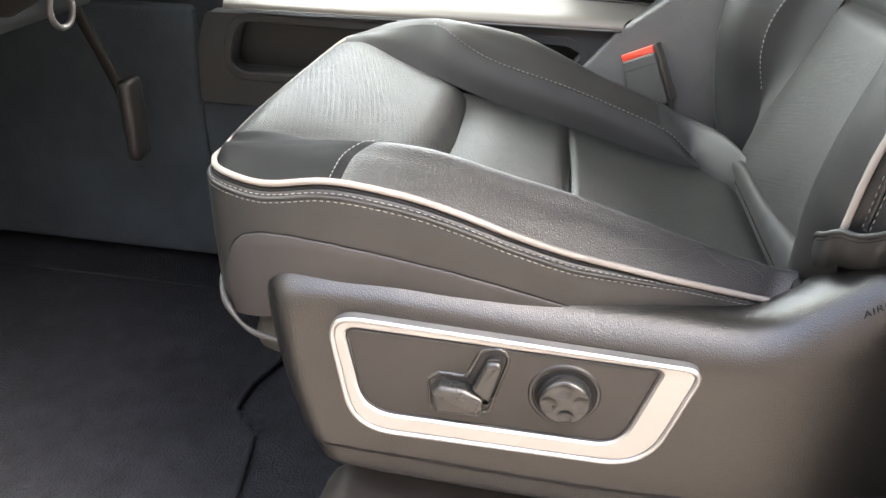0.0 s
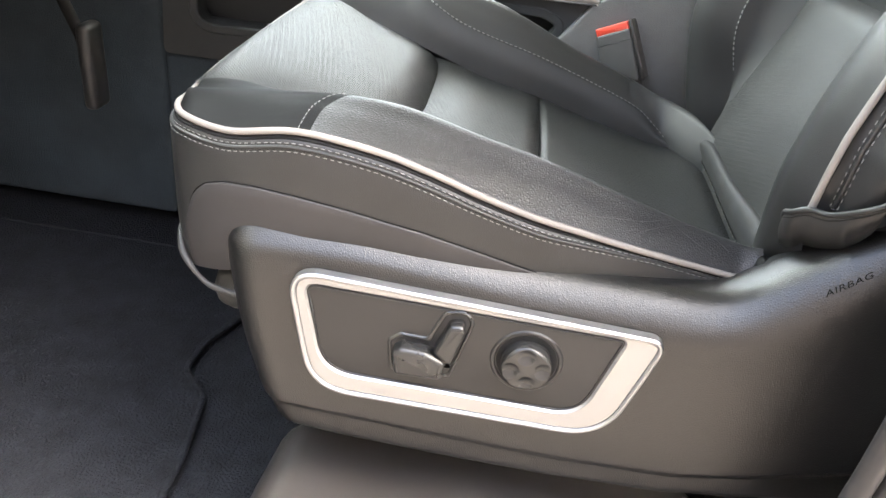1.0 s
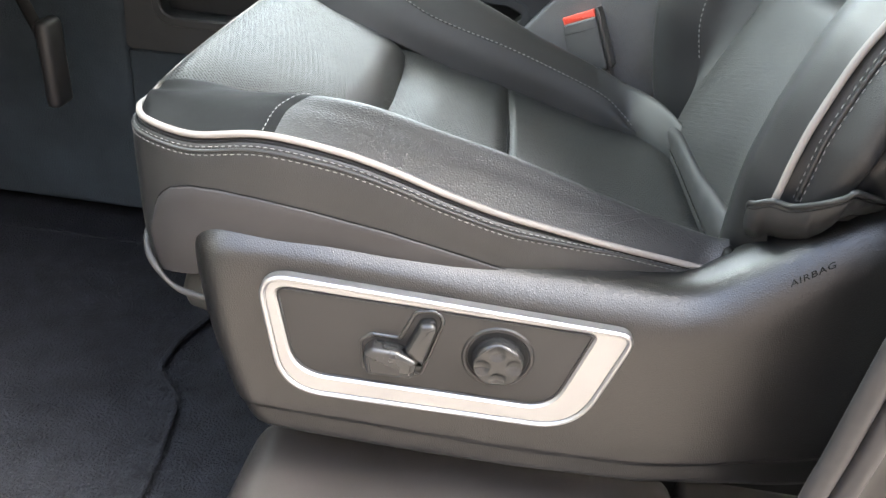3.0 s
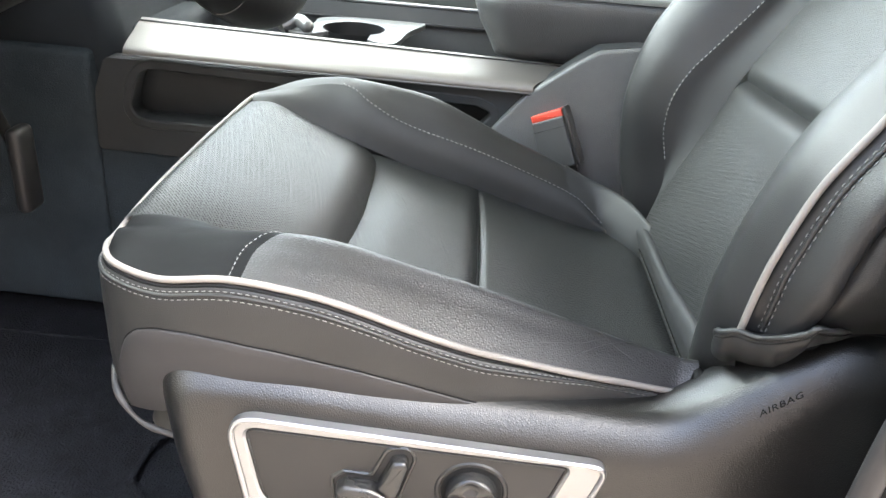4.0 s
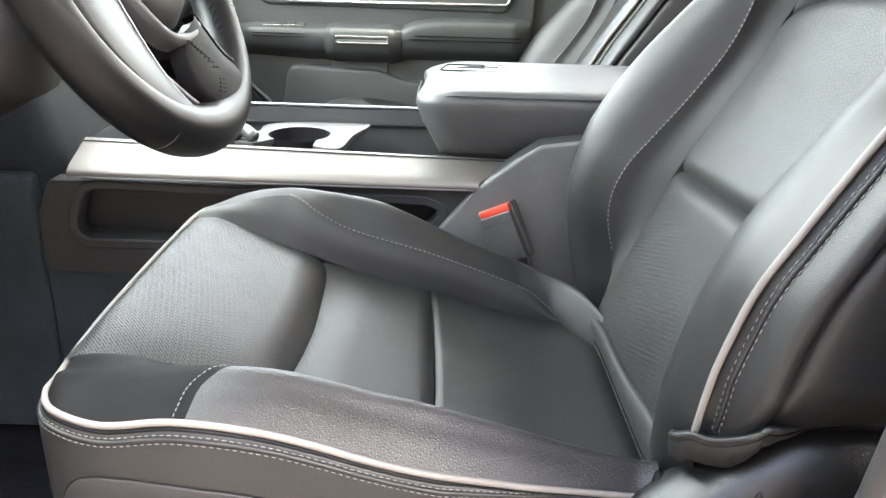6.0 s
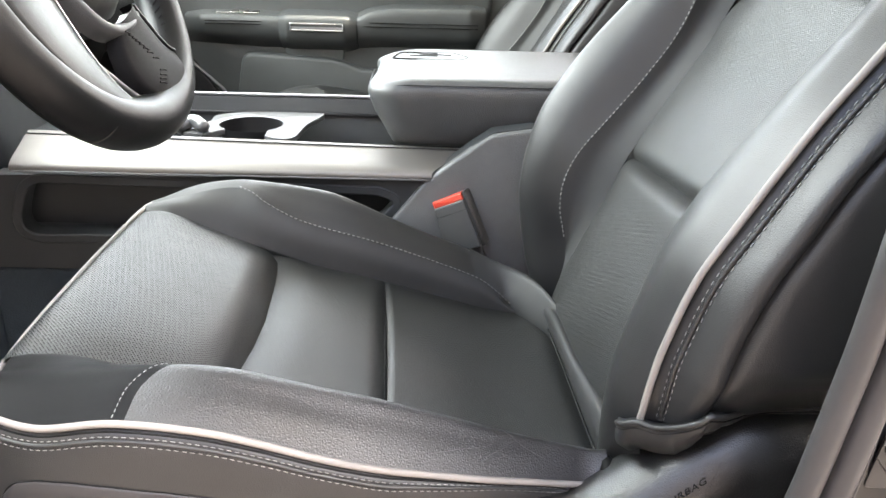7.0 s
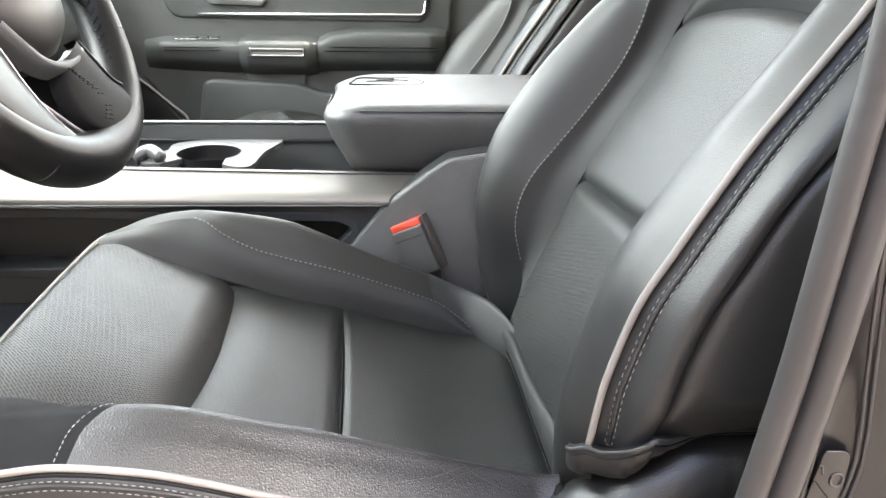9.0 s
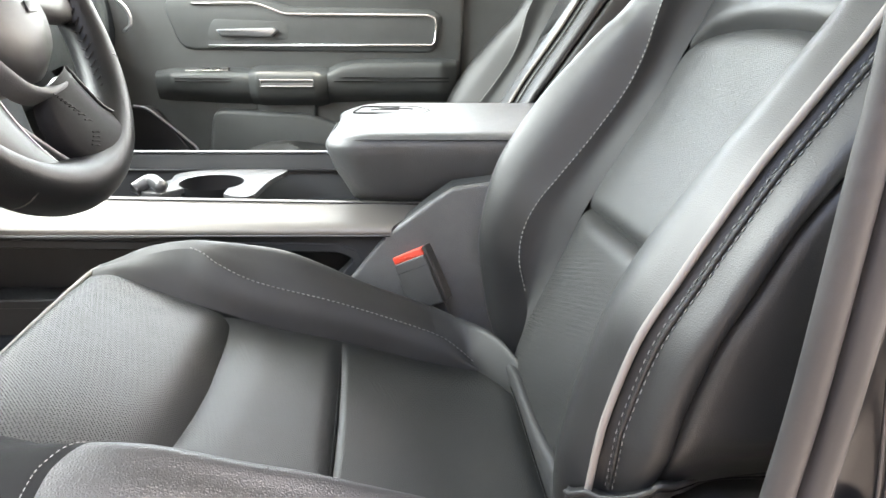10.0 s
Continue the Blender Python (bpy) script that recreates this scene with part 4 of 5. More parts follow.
        side = at(u, h + 0.001) - at(u, h - 0.001)
        run = at(u + 0.002, h) - at(u - 0.002, h)
        nn = np.cross(run, side)
        nn *= (-1 if nn[1] > 0 else 1) / np.linalg.norm(nn)
        v.co = q + nn * (v.co.z + 0.0008)
    part("lettering", me, INK, base, "embossed airbag lettering, painted dark for its shadows")


shield()

# seat track cover on the floor under the shield
def track_cover():
    t = thing("seat_track_cover", (0.1, 0.06, FLOOR), "grey plastic seat track cover beside the floor", "seat trim")
    def tp(bm):
        for v in bm.verts:
            if v.co.x < 0 and v.co.z > 0.2:
                v.co.x += 0.045
    part("track_shell", rbox((-0.160, -0.06, FLOOR), (0.27, 0.09, 0.24), 0.022, 4, tp), TRACK, t)
    part("rear_track_shell", rbox((0.273, -0.06, FLOOR), (0.6, 0.09, 0.238), 0.01, 3), TRACK, t)
    part("seat_base", rbox((-0.10, 0.10, FLOOR), (0.55, 0.50, 0.40), 0.02), PLASTIC_BLACK, t)


track_cover()
# ---- centre console ----
def console():
    t = thing("centre_console", (-0.1, 0.73, FLOOR), "dark grey plastic centre console with silver side trim", "console")
    # side wall with a pocket cut into it
    X0, X1 = -0.62, 0.60
    hole = rounded([(-0.430, 0.463, 0.028), (-0.405, 0.537, 0.030), (0.050, 0.530, 0.012), (0.074, 0.521, 0.008), (0.055, 0.50, 0.015), (0.02, 0.470, 0.02)], 8)
    outer = rounded([(-0.475, 0.415, 0.01), (-0.470, 0.50, 0.03), (-0.452, 0.546, 0.01), (0.0, 0.552, 0.0), (0.118, 0.556, 0.01), (0.170, 0.598, 0.012), (0.197, 0.617, 0.02), (0.245, 0.624, 0.03), (X1, 0.625, 0.0), (X1, 0.415, 0.0)], 8)
    bm = bmesh.new()
    e = []
    for loop in (outer, hole):
        vs = [bm.verts.new((u, 0.575, v)) for u, v in loop]
        e += [bm.edges.new((vs[i], vs[(i + 1) % len(vs)])) for i in range(len(vs))]
    bmesh.ops.triangle_fill(bm, use_beauty=True, use_dissolve=True, edges=e)
    ext = bmesh.ops.extrude_face_region(bm, geom=bm.faces[:])
    for v in ext["geom"]:
        if isinstance(v, bmesh.types.BMVert):
            v.co.y += 0.03
    part("side_wall", bm, WALL, t)
    part("pocket_rim", ring_plate(inset(hole, -0.012), inset(hole, 0.001), 0.0, -0.0022, xz(0.5755), 0.002), WALL, t, "rounded rim of the side pocket")
    part("front_wall", rbox((-1.02, 0.580, 0.15), (-0.478, 0.65, 0.55), 0.01), FOOTWELL, t, "dark recessed front wall")
    part("pocket_back", rbox((-0.46, 0.625, 0.44), (0.10, 0.635, 0.55), 0.004), WALL, t)
    part("pocket_floor", rbox((-0.46, 0.595, 0.445), (0.10, 0.635, 0.462), 0.004), WALL, t)
    # silver trim plank, leaning back over the wall
    prof = spline([(0.566, 0.5545), (0.565, 0.560), (0.574, 0.567), (0.600, 0.573), (0.630, 0.5795), (0.637, 0.578)], 18)
    us = np.linspace(0, 1, 60)
    g = np.array([[(-0.420 + (0.54 + 0.050 * min(1, max(0, (y - 0.567) / 0.060))) * u, y, z + 0.011 * (1 - u) * max(0, (y - 0.57) / 0.06)) for y, z in prof] for u in us])
    part("side_trim", sheet_data("side_trim", g), SILVER, t, "satin silver plank trim")
    part("trim_groove", tube([(-0.42 + 0.585 * u, 0.624, 0.5792 + 0.010 * (1 - u)) for u in np.linspace(0, 1, 20)], 0.0009, 6), PLASTIC_BLACK, t, "fine dark groove")
    part("trim_edge", tube([(x, 0.564, 0.5550) for x in np.linspace(-0.42, 0.118, 30)], 0.0012, 8), DULL, t, "thin satin edge")
    # rear hump beside the seat
    # hump and shoulder wear the lightened vinyl, as if lit from the windscreen
    part("rear_hump", rbox((0.20, 0.60, 0.30), (0.60, 0.86, 0.615), 0.03), SHOULDER_LIT, t)
    shoulder = rounded([(-0.030, 0.30, 0.02), (0.005, 0.42, 0.05), (0.112, 0.5535, 0.006), (0.170, 0.598, 0.012), (0.197, 0.616, 0.02), (0.245, 0.623, 0.03), (0.59, 0.624, 0.0), (0.59, 0.30, 0.0)], 8)
    part("rear_shoulder", slab(shoulder, 0.012, 0.0, lambda u, v, d: (u, 0.562 + 0.07 * max(0.0, v - 0.52) + d, v), 0.005), SHOULDER_LIT, t, "grained shoulder beside the seat")
    # deck with cup holders
    cc = (-0.150, 0.755)
    a = np.linspace(0, 2 * math.pi, 40, endpoint=False)
    ring = lambda r, c=cc: np.stack([c[0] + r * np.cos(a), c[1] + r * np.sin(a)], 1)
    part("deck_floor", rbox((-0.50, 0.635, 0.49), (0.10, 0.87, 0.505), 0.004), PLASTIC_BLACK, t)
    arc = [(cc[0] + 0.046 * math.cos(k), cc[1] + 0.046 * math.sin(k)) for k in np.linspace(radians(-48), radians(228), 40)]
    outline = [(-0.205, 0.690), (-0.235, 0.70), (-0.240, 0.735), (-0.215, 0.765), (-0.215, 0.80), (-0.195, 0.822), (-0.15, 0.832), (-0.06, 0.834), (-0.052, 0.82), (-0.068, 0.76), (-0.076, 0.684), (-0.098, 0.676), (-0.118, 0.69)]
    o2 = np.vstack([spline(outline, 70), np.array(arc)])
    bm = slab(o2, 0.0, 0.008, xy(0.568), 0.0015, 2)
    part("cup_surround", bm, DULL, t, "silver cup holder surround")
    well = np.array([[(cc[0] + r * math.cos(q), cc[1] + r * math.sin(q), z) for q in a] for r, z in ((0.046, 0.575), (0.045, 0.56), (0.041, 0.51), (0.0, 0.508))])
    part("cup_well", sheet_data("cup_well", well, wrap=True), PLASTIC_BLACK, t)
    part("cup_lever", tube(spline([(-0.245, 0.705, 0.578), (-0.225, 0.715, 0.588), (-0.205, 0.70, 0.582)], 14), 0.010, 10), DULL, t, "silver latch knob")
    part("tray", rbox((-0.04, 0.69, 0.52), (0.06, 0.83, 0.53), 0.004), PLASTIC_BLACK, t)
    part("far_wall", rbox((-0.50, 0.862, 0.30), (0.30, 0.885, 0.5945), 0.004), CONSOLE, t)
    part("far_rail", rbox((-0.50, 0.859, 0.5955), (0.10, 0.868, 0.5990), 0.0015), SATIN, t, "thin bright rail")
    part("far_groove", rbox((-0.42, 0.856, 0.566), (0.10, 0.866, 0.570), 0.001), PLASTIC_BLACK, t)
    def lean(bm):
        for v in bm.verts:
            if v.co.z > 0.8:
                v.co.x -= 0.10
    part("lower_dash_panel", rbox((-0.95, 0.60, 0.50), (-0.425, 0.90, 0.90), 0.03, 4, lean), DASH, t, "dark front of the centre stack")
    part("front_deck", rbox((-0.62, 0.64, 0.50), (-0.40, 0.86, 0.575), 0.02), DASH, t)
    part("lower_wall", rbox((-0.476, 0.578, 0.15), (0.60, 0.66, 0.4135), 0.006), FOOTWELL, t, "dark carpeted lower wall")


console()


def armrest():
    t = thing("console_armrest", (0.2, 0.74, 0.58), "padded grey-black vinyl armrest lid on the console", "armrest")
    yc, zc = 0.742, 0.632
    half = [(0.638, 0.580), (0.625, 0.592), (0.6145, 0.612), (0.6085, 0.634), (0.6055, 0.650), (0.6045, 0.660), (0.6075, 0.6685), (0.617, 0.6745), (0.655, 0.6788), (0.700, 0.680)]
    body = half + [(0.742, 0.680)] + [(2 * yc - y, z) for y, z in reversed(half)] + [(0.742, 0.580)]
    def loft(ctrl, name, label):
        ring = spline(ctrl + ctrl[:1], 64)[:-1]
        rows = []
        for t_ in np.concatenate([np.linspace(0, 0.09, 18), np.linspace(0.11, 1, 16)]):
            x = t_ * 0.53
            k = min(1.0, x / 0.045)
            fy = 0.72 + 0.28 * math.sqrt(max(0, 1 - (1 - k) ** 2))
            row = []
            for y, z in ring:
                front = np.interp(z, [0.58, 0.60, 0.625, 0.650, 0.662, 0.669, 0.675, 0.6788, 0.6802], [0.064, 0.056, 0.042, 0.033, 0.032, 0.033, 0.035, 0.038, 0.041])
                sink = 0.014 * max(0.0, 1 - x / 0.075) ** 2 * min(1.0, max(0.0, (z - 0.645) / 0.035))
                row.append((front + x, yc + (y - yc) * fy, z - sink))
            rows.append(row)
        g = np.array(rows)
        cap = g[0].mean(0) + V3((0.004, 0, 0))
        caps = [cap + (g[0] - cap) * f for f in (0.0, 0.5, 0.85)]
        part(name, sheet_data(name, np.array(caps + list(g)), wrap=True), VINYL, t, label)
    loft(body, "padded_lid", "padded vinyl lid")
    loop = spline([(0.0315, 0.80, 0.654), (0.0315, 0.70, 0.654), (0.036, 0.645, 0.6545), (0.050, 0.622, 0.660), (0.080, 0.6085, 0.668), (0.14, 0.6068, 0.6685), (0.55, 0.6068, 0.6685)], 160)
    part("lid_seam", tube(loop, 0.0009, 6), PLASTIC_BLACK, t)
    part("lid_stitching", stitch_data(loop + V3((-0.0004, -0.0006, -0.0022)), 0.003, 0.002, 0.0005), PLASTIC_BLACK, t, "dark stitching", "stuff")
    o = rounded([(0.058, 0.742, 0.010), (0.160, 0.738, 0.012), (0.172, 0.762, 0.012), (0.150, 0.80, 0.012), (0.070, 0.80, 0.012)], 8)
    bm = ring_plate(o, inset(o, 0.0016), 0.0, 0.0020, xy(0.6785), 0.0006)
    part("badge_outline", bm, INK, t, "embossed emblem outline")
    for (u0, v0), (u1, v1) in (((0.085, 0.762), (0.125, 0.765)), ((0.10, 0.775), (0.145, 0.772)), ((0.095, 0.785), (0.125, 0.787))):
        part("badge_mark", tube(spline([(u0, v0, 0.6806), ((u0 + u1) / 2, (v0 + v1) / 2 + 0.004, 0.6806), (u1, v1, 0.6806)], 8), 0.0009, 6), PLASTIC_BLACK, t)


armrest()


def buckle():
    t = thing("seat_belt_buckle", (0.15, 0.545, 0.46), "dark grey seat belt buckle with a red button", "seat belt buckle")
    # leaning block: u along its width, v along its length upwards
    o = V3((0.153, 0.551, 0.503))
    ud = V3((0.043, -0.012, 0.021))
    ud /= np.linalg.norm(ud)
    vd = V3((-0.024, 0.013, 0.065))
    vd -= ud * (vd @ ud)
    vd /= np.linalg.norm(vd)
    nd = np.cross(ud, vd)
    if nd[1] > 0:
        nd = -nd
    place = lambda u, v, d: tuple(o + ud * u + vd * v + nd * d)
    part("housing", slab(rounded([(-0.027, -0.04, 0.004), (0.021, -0.04, 0.004), (0.022, 0.0265, 0.003), (-0.022, 0.0265, 0.003)], 5), -0.018, 0.004, place, 0.003), BUCKLE, t)
    part("housing_seam", tube([place(-0.0225, 0.013, 0.0035), place(0.0, 0.013, 0.0042), place(0.0215, 0.013, 0.0035)], 0.0005, 6), PLASTIC_BLACK, t)
    part("release_button", slab(rounded([(-0.021, 0.0245, 0.001), (0.021, 0.0245, 0.001), (0.021, 0.035, 0.002), (-0.021, 0.035, 0.002)], 4), -0.014, 0.0025, place, 0.0015), RED, t, "red release button")
    part("side_guard", slab(rounded([(0.022, -0.04, 0.002), (0.027, -0.04, 0.002), (0.027, 0.036, 0.002), (0.022, 0.036, 0.002)], 4), -0.018, 0.003, place, 0.0015), PLASTIC_FINE, t)
    part("webbing", slab(rounded([(-0.018, -0.14, 0.002), (0.018, -0.14, 0.002), (0.018, -0.035, 0.002), (-0.018, -0.035, 0.002)], 4), -0.012, -0.006, place, 0.001), RUBBER, t)
    part("anchor_bracket", rbox((0.232, 0.485, 0.40), (0.250, 0.50, 0.448), 0.005), SATIN, t, "bare steel bracket")


buckle()


# ---- steering wheel ----
def steering_wheel():
    C = V3((-0.194, 0.2775, 0.8385))
    th = 0.432
    n = V3((math.cos(th), -0.087 * math.sin(th), math.sin(th)))
    n /= np.linalg.norm(n)
    u = V3((0, 1, 0)) - n * n[1]
    u /= np.linalg.norm(u)
    v = np.cross(n, u)
    if v[2] < 0:
        v = -v
    R = 0.1575
    at = lambda a, r, d=0.0: C + r * (math.cos(a) * u + math.sin(a) * v) + n * d
    t = thing("steering_wheel", tuple(C), "black leather steering wheel with satin silver spoke trim", "steering wheel")
    tt = np.linspace(0, 2 * math.pi, 97)
    seg = 20
    g = []
    for q in tt:
        low = max(0.0, -math.sin(q)) ** 3
        r = 0.0175 + 0.005 * low
        ring = []
        for k in range(seg):
            b = 2 * math.pi * k / seg
            grip = max(0.0, math.cos(q + 0.52)) ** 6
            inner_side = max(0.0, -math.cos(b))
            ring.append(at(q, R + r * math.cos(b) - 0.004 * low - 0.005 * grip * inner_side, r * 1.15 * math.sin(b)))
        g.append(ring)
    part("rim", sheet_data("rim", np.array(g), wrap=True), WHEEL, t, "black leather rim")
    hub = [[at(q, r, d) for q in np.linspace(0, 2 * math.pi, 40, endpoint=False)] for r, d in ((0.0, 0.030), (0.03, 0.029), (0.055, 0.022), (0.066, 0.008), (0.066, -0.03), (0.05, -0.06))]
    part("airbag_cover", sheet_data("airbag_cover", np.array(hub), wrap=True), PLASTIC_FINE, t, "dark plastic airbag cover")
    def band(name, pairs, mat, label="", crown=0.006, back=0.012):
        """A strip between two edges, each given as (degrees, radius, depth)."""
        a = spline([at(radians(q), r, d) for q, r, d in pairs[0]], 24)
        b = spline([at(radians(q), r, d) for q, r, d in pairs[1]], 24)
        rows = []
        for f in np.linspace(0, 1, 12):
            rows.append(a * (1 - f) + b * f + n * crown * (1 - abs(2 * f - 1) ** 3))
        rows = [rows[0] - n * back] + rows + [rows[-1] - n * back]
        part(name, sheet_data(name, np.stack(rows, 1)), mat, t, label)
        return a, b
    lo = ((-95, 0.074, 0.016), (-101, 0.098, 0.013), (-97, 0.125, 0.012), (-87, 0.150, 0.016), (-82, 0.162, 0.018))
    hi = ((-54, 0.074, 0.016), (-54, 0.100, 0.014), (-54, 0.128, 0.013), (-52, 0.150, 0.016), (-48, 0.164, 0.018))
    band("lower_spoke", (lo, hi), MATT, "black leather spoke with lacing")
    band("far_spoke", (((-12, 0.06, 0.012), (-10, 0.10, 0.008), (-8, 0.15, 0.002)), ((12, 0.06, 0.012), (11, 0.10, 0.008), (10, 0.15, 0.002))), PLASTIC_FINE, "dark plastic spoke")
    inner = ((-178, 0.078, 0.014), (-160, 0.083, 0.014), (-144, 0.091, 0.013), (-127, 0.110, 0.012), (-113, 0.129, 0.011), (-101, 0.145, 0.010))
    band("near_spoke", (inner, tuple((q, 0.1545, 0.0195) for q, r, d in inner)), WHEEL, "black leather spoke blending into the rim", 0.004, 0.02)
    part("spoke_line", tube(spline([at(radians(q), r, d + 0.001) for q, r, d in inner], 40), 0.0009, 8), SATIN, t, "thin bright edge")
    band("hub_trim", (((-152, 0.061, 0.014), (-129, 0.067, 0.016), (-113, 0.071, 0.016), (-96, 0.072, 0.016), (-73, 0.073, 0.016), (-57, 0.078, 0.014)), ((-152, 0.073, 0.012), (-130, 0.076, 0.014), (-114, 0.081, 0.014), (-95, 0.083, 0.014), (-76, 0.085, 0.014), (-60, 0.087, 0.012))), CONSOLE, "satin grey hub trim")
    part("spoke_edge", tube(spline([at(radians(q), r, d) for q, r, d in ((-54, 0.076, 0.017), (-54, 0.100, 0.015), (-54, 0.128, 0.014), (-52, 0.147, 0.016))], 24), 0.0018, 8), WHEEL, t)
    part("rim_trim", tube(spline([at(radians(q), r, d) for q, r, d in ((-124, 0.103, 0.004), (-110, 0.113, 0.004), (-99, 0.129, 0.005), (-91, 0.143, 0.008), (-78, 0.148, 0.011))], 40), 0.0024, 8), DULL, t, "satin edge below the spoke")
    for k, (q, r) in enumerate(spline([(-95, 0.083), (-87, 0.095), (-81, 0.109), (-80, 0.121), (-87, 0.131)], 12)):
        c, e = at(radians(q - 2.4), r - 0.002, 0.0225), at(radians(q + 2.4), r + 0.002, 0.0225)
        part("spoke_lacing", tube([c, 0.5 * (c + e) + n * 0.001, e], 0.0007, 6), INK, t)
    for q in np.linspace(-48, 12, 17):
        for s in (-1, 1):
            inner_r = R - 0.0178 - 0.005 * max(0.0, math.cos(radians(q) + 0.52)) ** 6
            c, e = at(radians(q), inner_r, 0.005), at(radians(q + 2.2), inner_r + 0.0012, 0.005 + s * 0.006)
            part("rim_lacing", tube([c, 0.5 * (c + e) + n * 0.0, e], 0.0009, 5), INK, t)
    for q in (-24, -124):
        part("rim_seam", tube([at(radians(q), R + 0.0182 * math.cos(b), 0.0205 * math.sin(b)) for b in np.linspace(-0.6, math.pi + 0.6, 24)], 0.0007, 6), PLASTIC_BLACK, t)
    part("emblem", slab(rounded([(-0.008, -0.005, 0.002), (0.008, -0.005, 0.002), (0.008, 0.005, 0.002), (-0.008, 0.005, 0.002)], 4), 0.0, 0.001, lambda a_, b_, d_: tuple(C + u * (a_ + 0.02) + v * (b_ - 0.01) + n * (0.030 + d_)), 0.0005), PLASTIC_BLACK, t)


steering_wheel()


# ---- passenger seat ----
def passenger_seat():
    t = copy_thing(seat, pose(0.05 - 0.031, 0.27 + 0.872, FLOOR - 0.06))
    t.name = "passenger_seat"
    tagged(t, "black leather passenger seat with pale piping and stitched bolsters", "car seat")
    part("seat_base", rbox((-0.17, 0.96, FLOOR + 0.06), (0.39, 1.34, 0.38), 0.03), PLASTIC_BLACK, t)


passenger_seat()


# ---- passenger door ----
def passenger_door():
    Y = 1.40
    t = thing("passenger_door", (-0.1, Y, 0.3), "dark grey plastic passenger door trim with bright strips", "car door")
    f = xz(Y)
    part("door_panel", slab(rounded([(-0.80, 0.18, 0.02), (0.232, 0.18, 0.02), (0.25, 0.88, 0.02), (-0.80, 0.90, 0.02)], 5), 0.03, 0.0, f, 0.01), DOOR, t)
    part("upper_panel", slab(rounded([(-0.36, 0.705, 0.04), (0.19, 0.70, 0.03), (0.205, 0.79, 0.03), (-0.12, 0.795, 0.02), (-0.20, 0.815, 0.02), (-0.40, 0.815, 0.03)], 8), 0.02, -0.006, f, 0.006), DOOR, t)
    strip = lambda pts, r, m, nm, lb="": part(nm, tube(spline(pts, 60), r, 8), m, t, lb)
    yy = Y - 0.010
    part("bright_strip", tube([(-0.33, yy, 0.8015), (-0.20, yy, 0.802), (-0.185, yy, 0.799), (-0.140, yy, 0.782), (-0.128, yy, 0.780), (0.170, yy, 0.779), (0.184, yy, 0.774), (0.188, yy, 0.76), (0.186, yy, 0.725), (0.178, yy, 0.717), (-0.30, yy, 0.714)], 0.0032, 8), CHROME, t, "bright trim strip")
    hd = part("door_handle", slab(rounded([(-0.285, 0.748, 0.004), (-0.160, 0.752, 0.004), (-0.150, 0.745, 0.004), (-0.165, 0.733, 0.004), (-0.27, 0.735, 0.006)], 5), 0.0, -0.018, f, 0.004), SATIN, t, "satin silver door handle")
    part("handle_cup", slab(rounded([(-0.31, 0.725, 0.02), (-0.13, 0.722, 0.02), (-0.13, 0.765, 0.02), (-0.29, 0.77, 0.02)], 6), -0.004, -0.0065, f, 0.002), DOOR, t)
    def swept(name, stations, label=""):
        """An armrest body: at each x a section of (top height, lowest height, depth)."""
        rows = []
        for x, top, low, deep in stations:
            rows.append(spline([(Y + 0.004, top + 0.006), (Y - 0.4 * deep, top + 0.002), (Y - 0.88 * deep, top - 0.002), (Y - deep, top - 0.010), (Y - 0.98 * deep, 0.5 * (top + low)), (Y - 0.72 * deep, low + 0.006), (Y + 0.004, low - 0.02)], 24))
        xs = np.array([q[0] for q in stations])
        fine_x = np.linspace(xs[0], xs[-1], 40)
        g = np.array([[[x, np.interp(x, xs, [r[k][0] for r in rows]), np.interp(x, xs, [r[k][1] for r in rows])] for k in range(24)] for x in fine_x])
        part(name, sheet_data(name, g), DOOR, t, label)
    swept("armrest_front", [(-0.42, 0.655, 0.612, 0.016), (-0.38, 0.661, 0.612, 0.040), (-0.25, 0.662, 0.606, 0.046), (-0.214, 0.660, 0.606, 0.046)])
    swept("pull_housing", [(-0.213, 0.661, 0.604, 0.048), (-0.195, 0.666, 0.600, 0.060), (-0.070, 0.666, 0.600, 0.060), (-0.046, 0.661, 0.606, 0.048)])
    swept("armrest_rear", [(-0.045, 0.662, 0.608, 0.046), (-0.02, 0.674, 0.610, 0.046), (0.03, 0.682, 0.612, 0.044), (0.20, 0.684, 0.612, 0.042), (0.232, 0.680, 0.612, 0.020)])
    for x0, x1, z in ((-0.37, -0.216, 0.648), (-0.37, -0.216, 0.642), (-0.043, 0.215, 0.651), (-0.043, 0.215, 0.643)):
        part("armrest_seam", tube([(x0, Y - 0.0450, z), (0.5 * (x0 + x1), Y - 0.0475, z + 0.0005), (x1, Y - 0.0440, z)], 0.0010, 6), INK, t)
    part("pull_trim", ring_plate(box_outline(-0.187, 0.633, -0.072, 0.6500, 0.003), box_outline(-0.184, 0.636, -0.075, 0.647, 0.002), 0.0, -0.006, xz(Y - 0.057), 0.001), CHROME, t, "satin silver pull trim")
    part("pull_insert", rbox((-0.185, Y - 0.0605, 0.635), (-0.074, Y - 0.056, 0.648), 0.001), SATIN, t, "grey pull insert")
    part("armrest_strip", tube([(-0.345, Y - 0.044, 0.6655), (-0.255, Y - 0.046, 0.666)], 0.0014, 6), CHROME, t, "bright strip")
    for k in range(3):
        part("window_switch", rbox((-0.315 + 0.022 * k, Y - 0.034, 0.664), (-0.300 + 0.022 * k, Y - 0.020, 0.670), 0.002), PLASTIC_FINE, t)
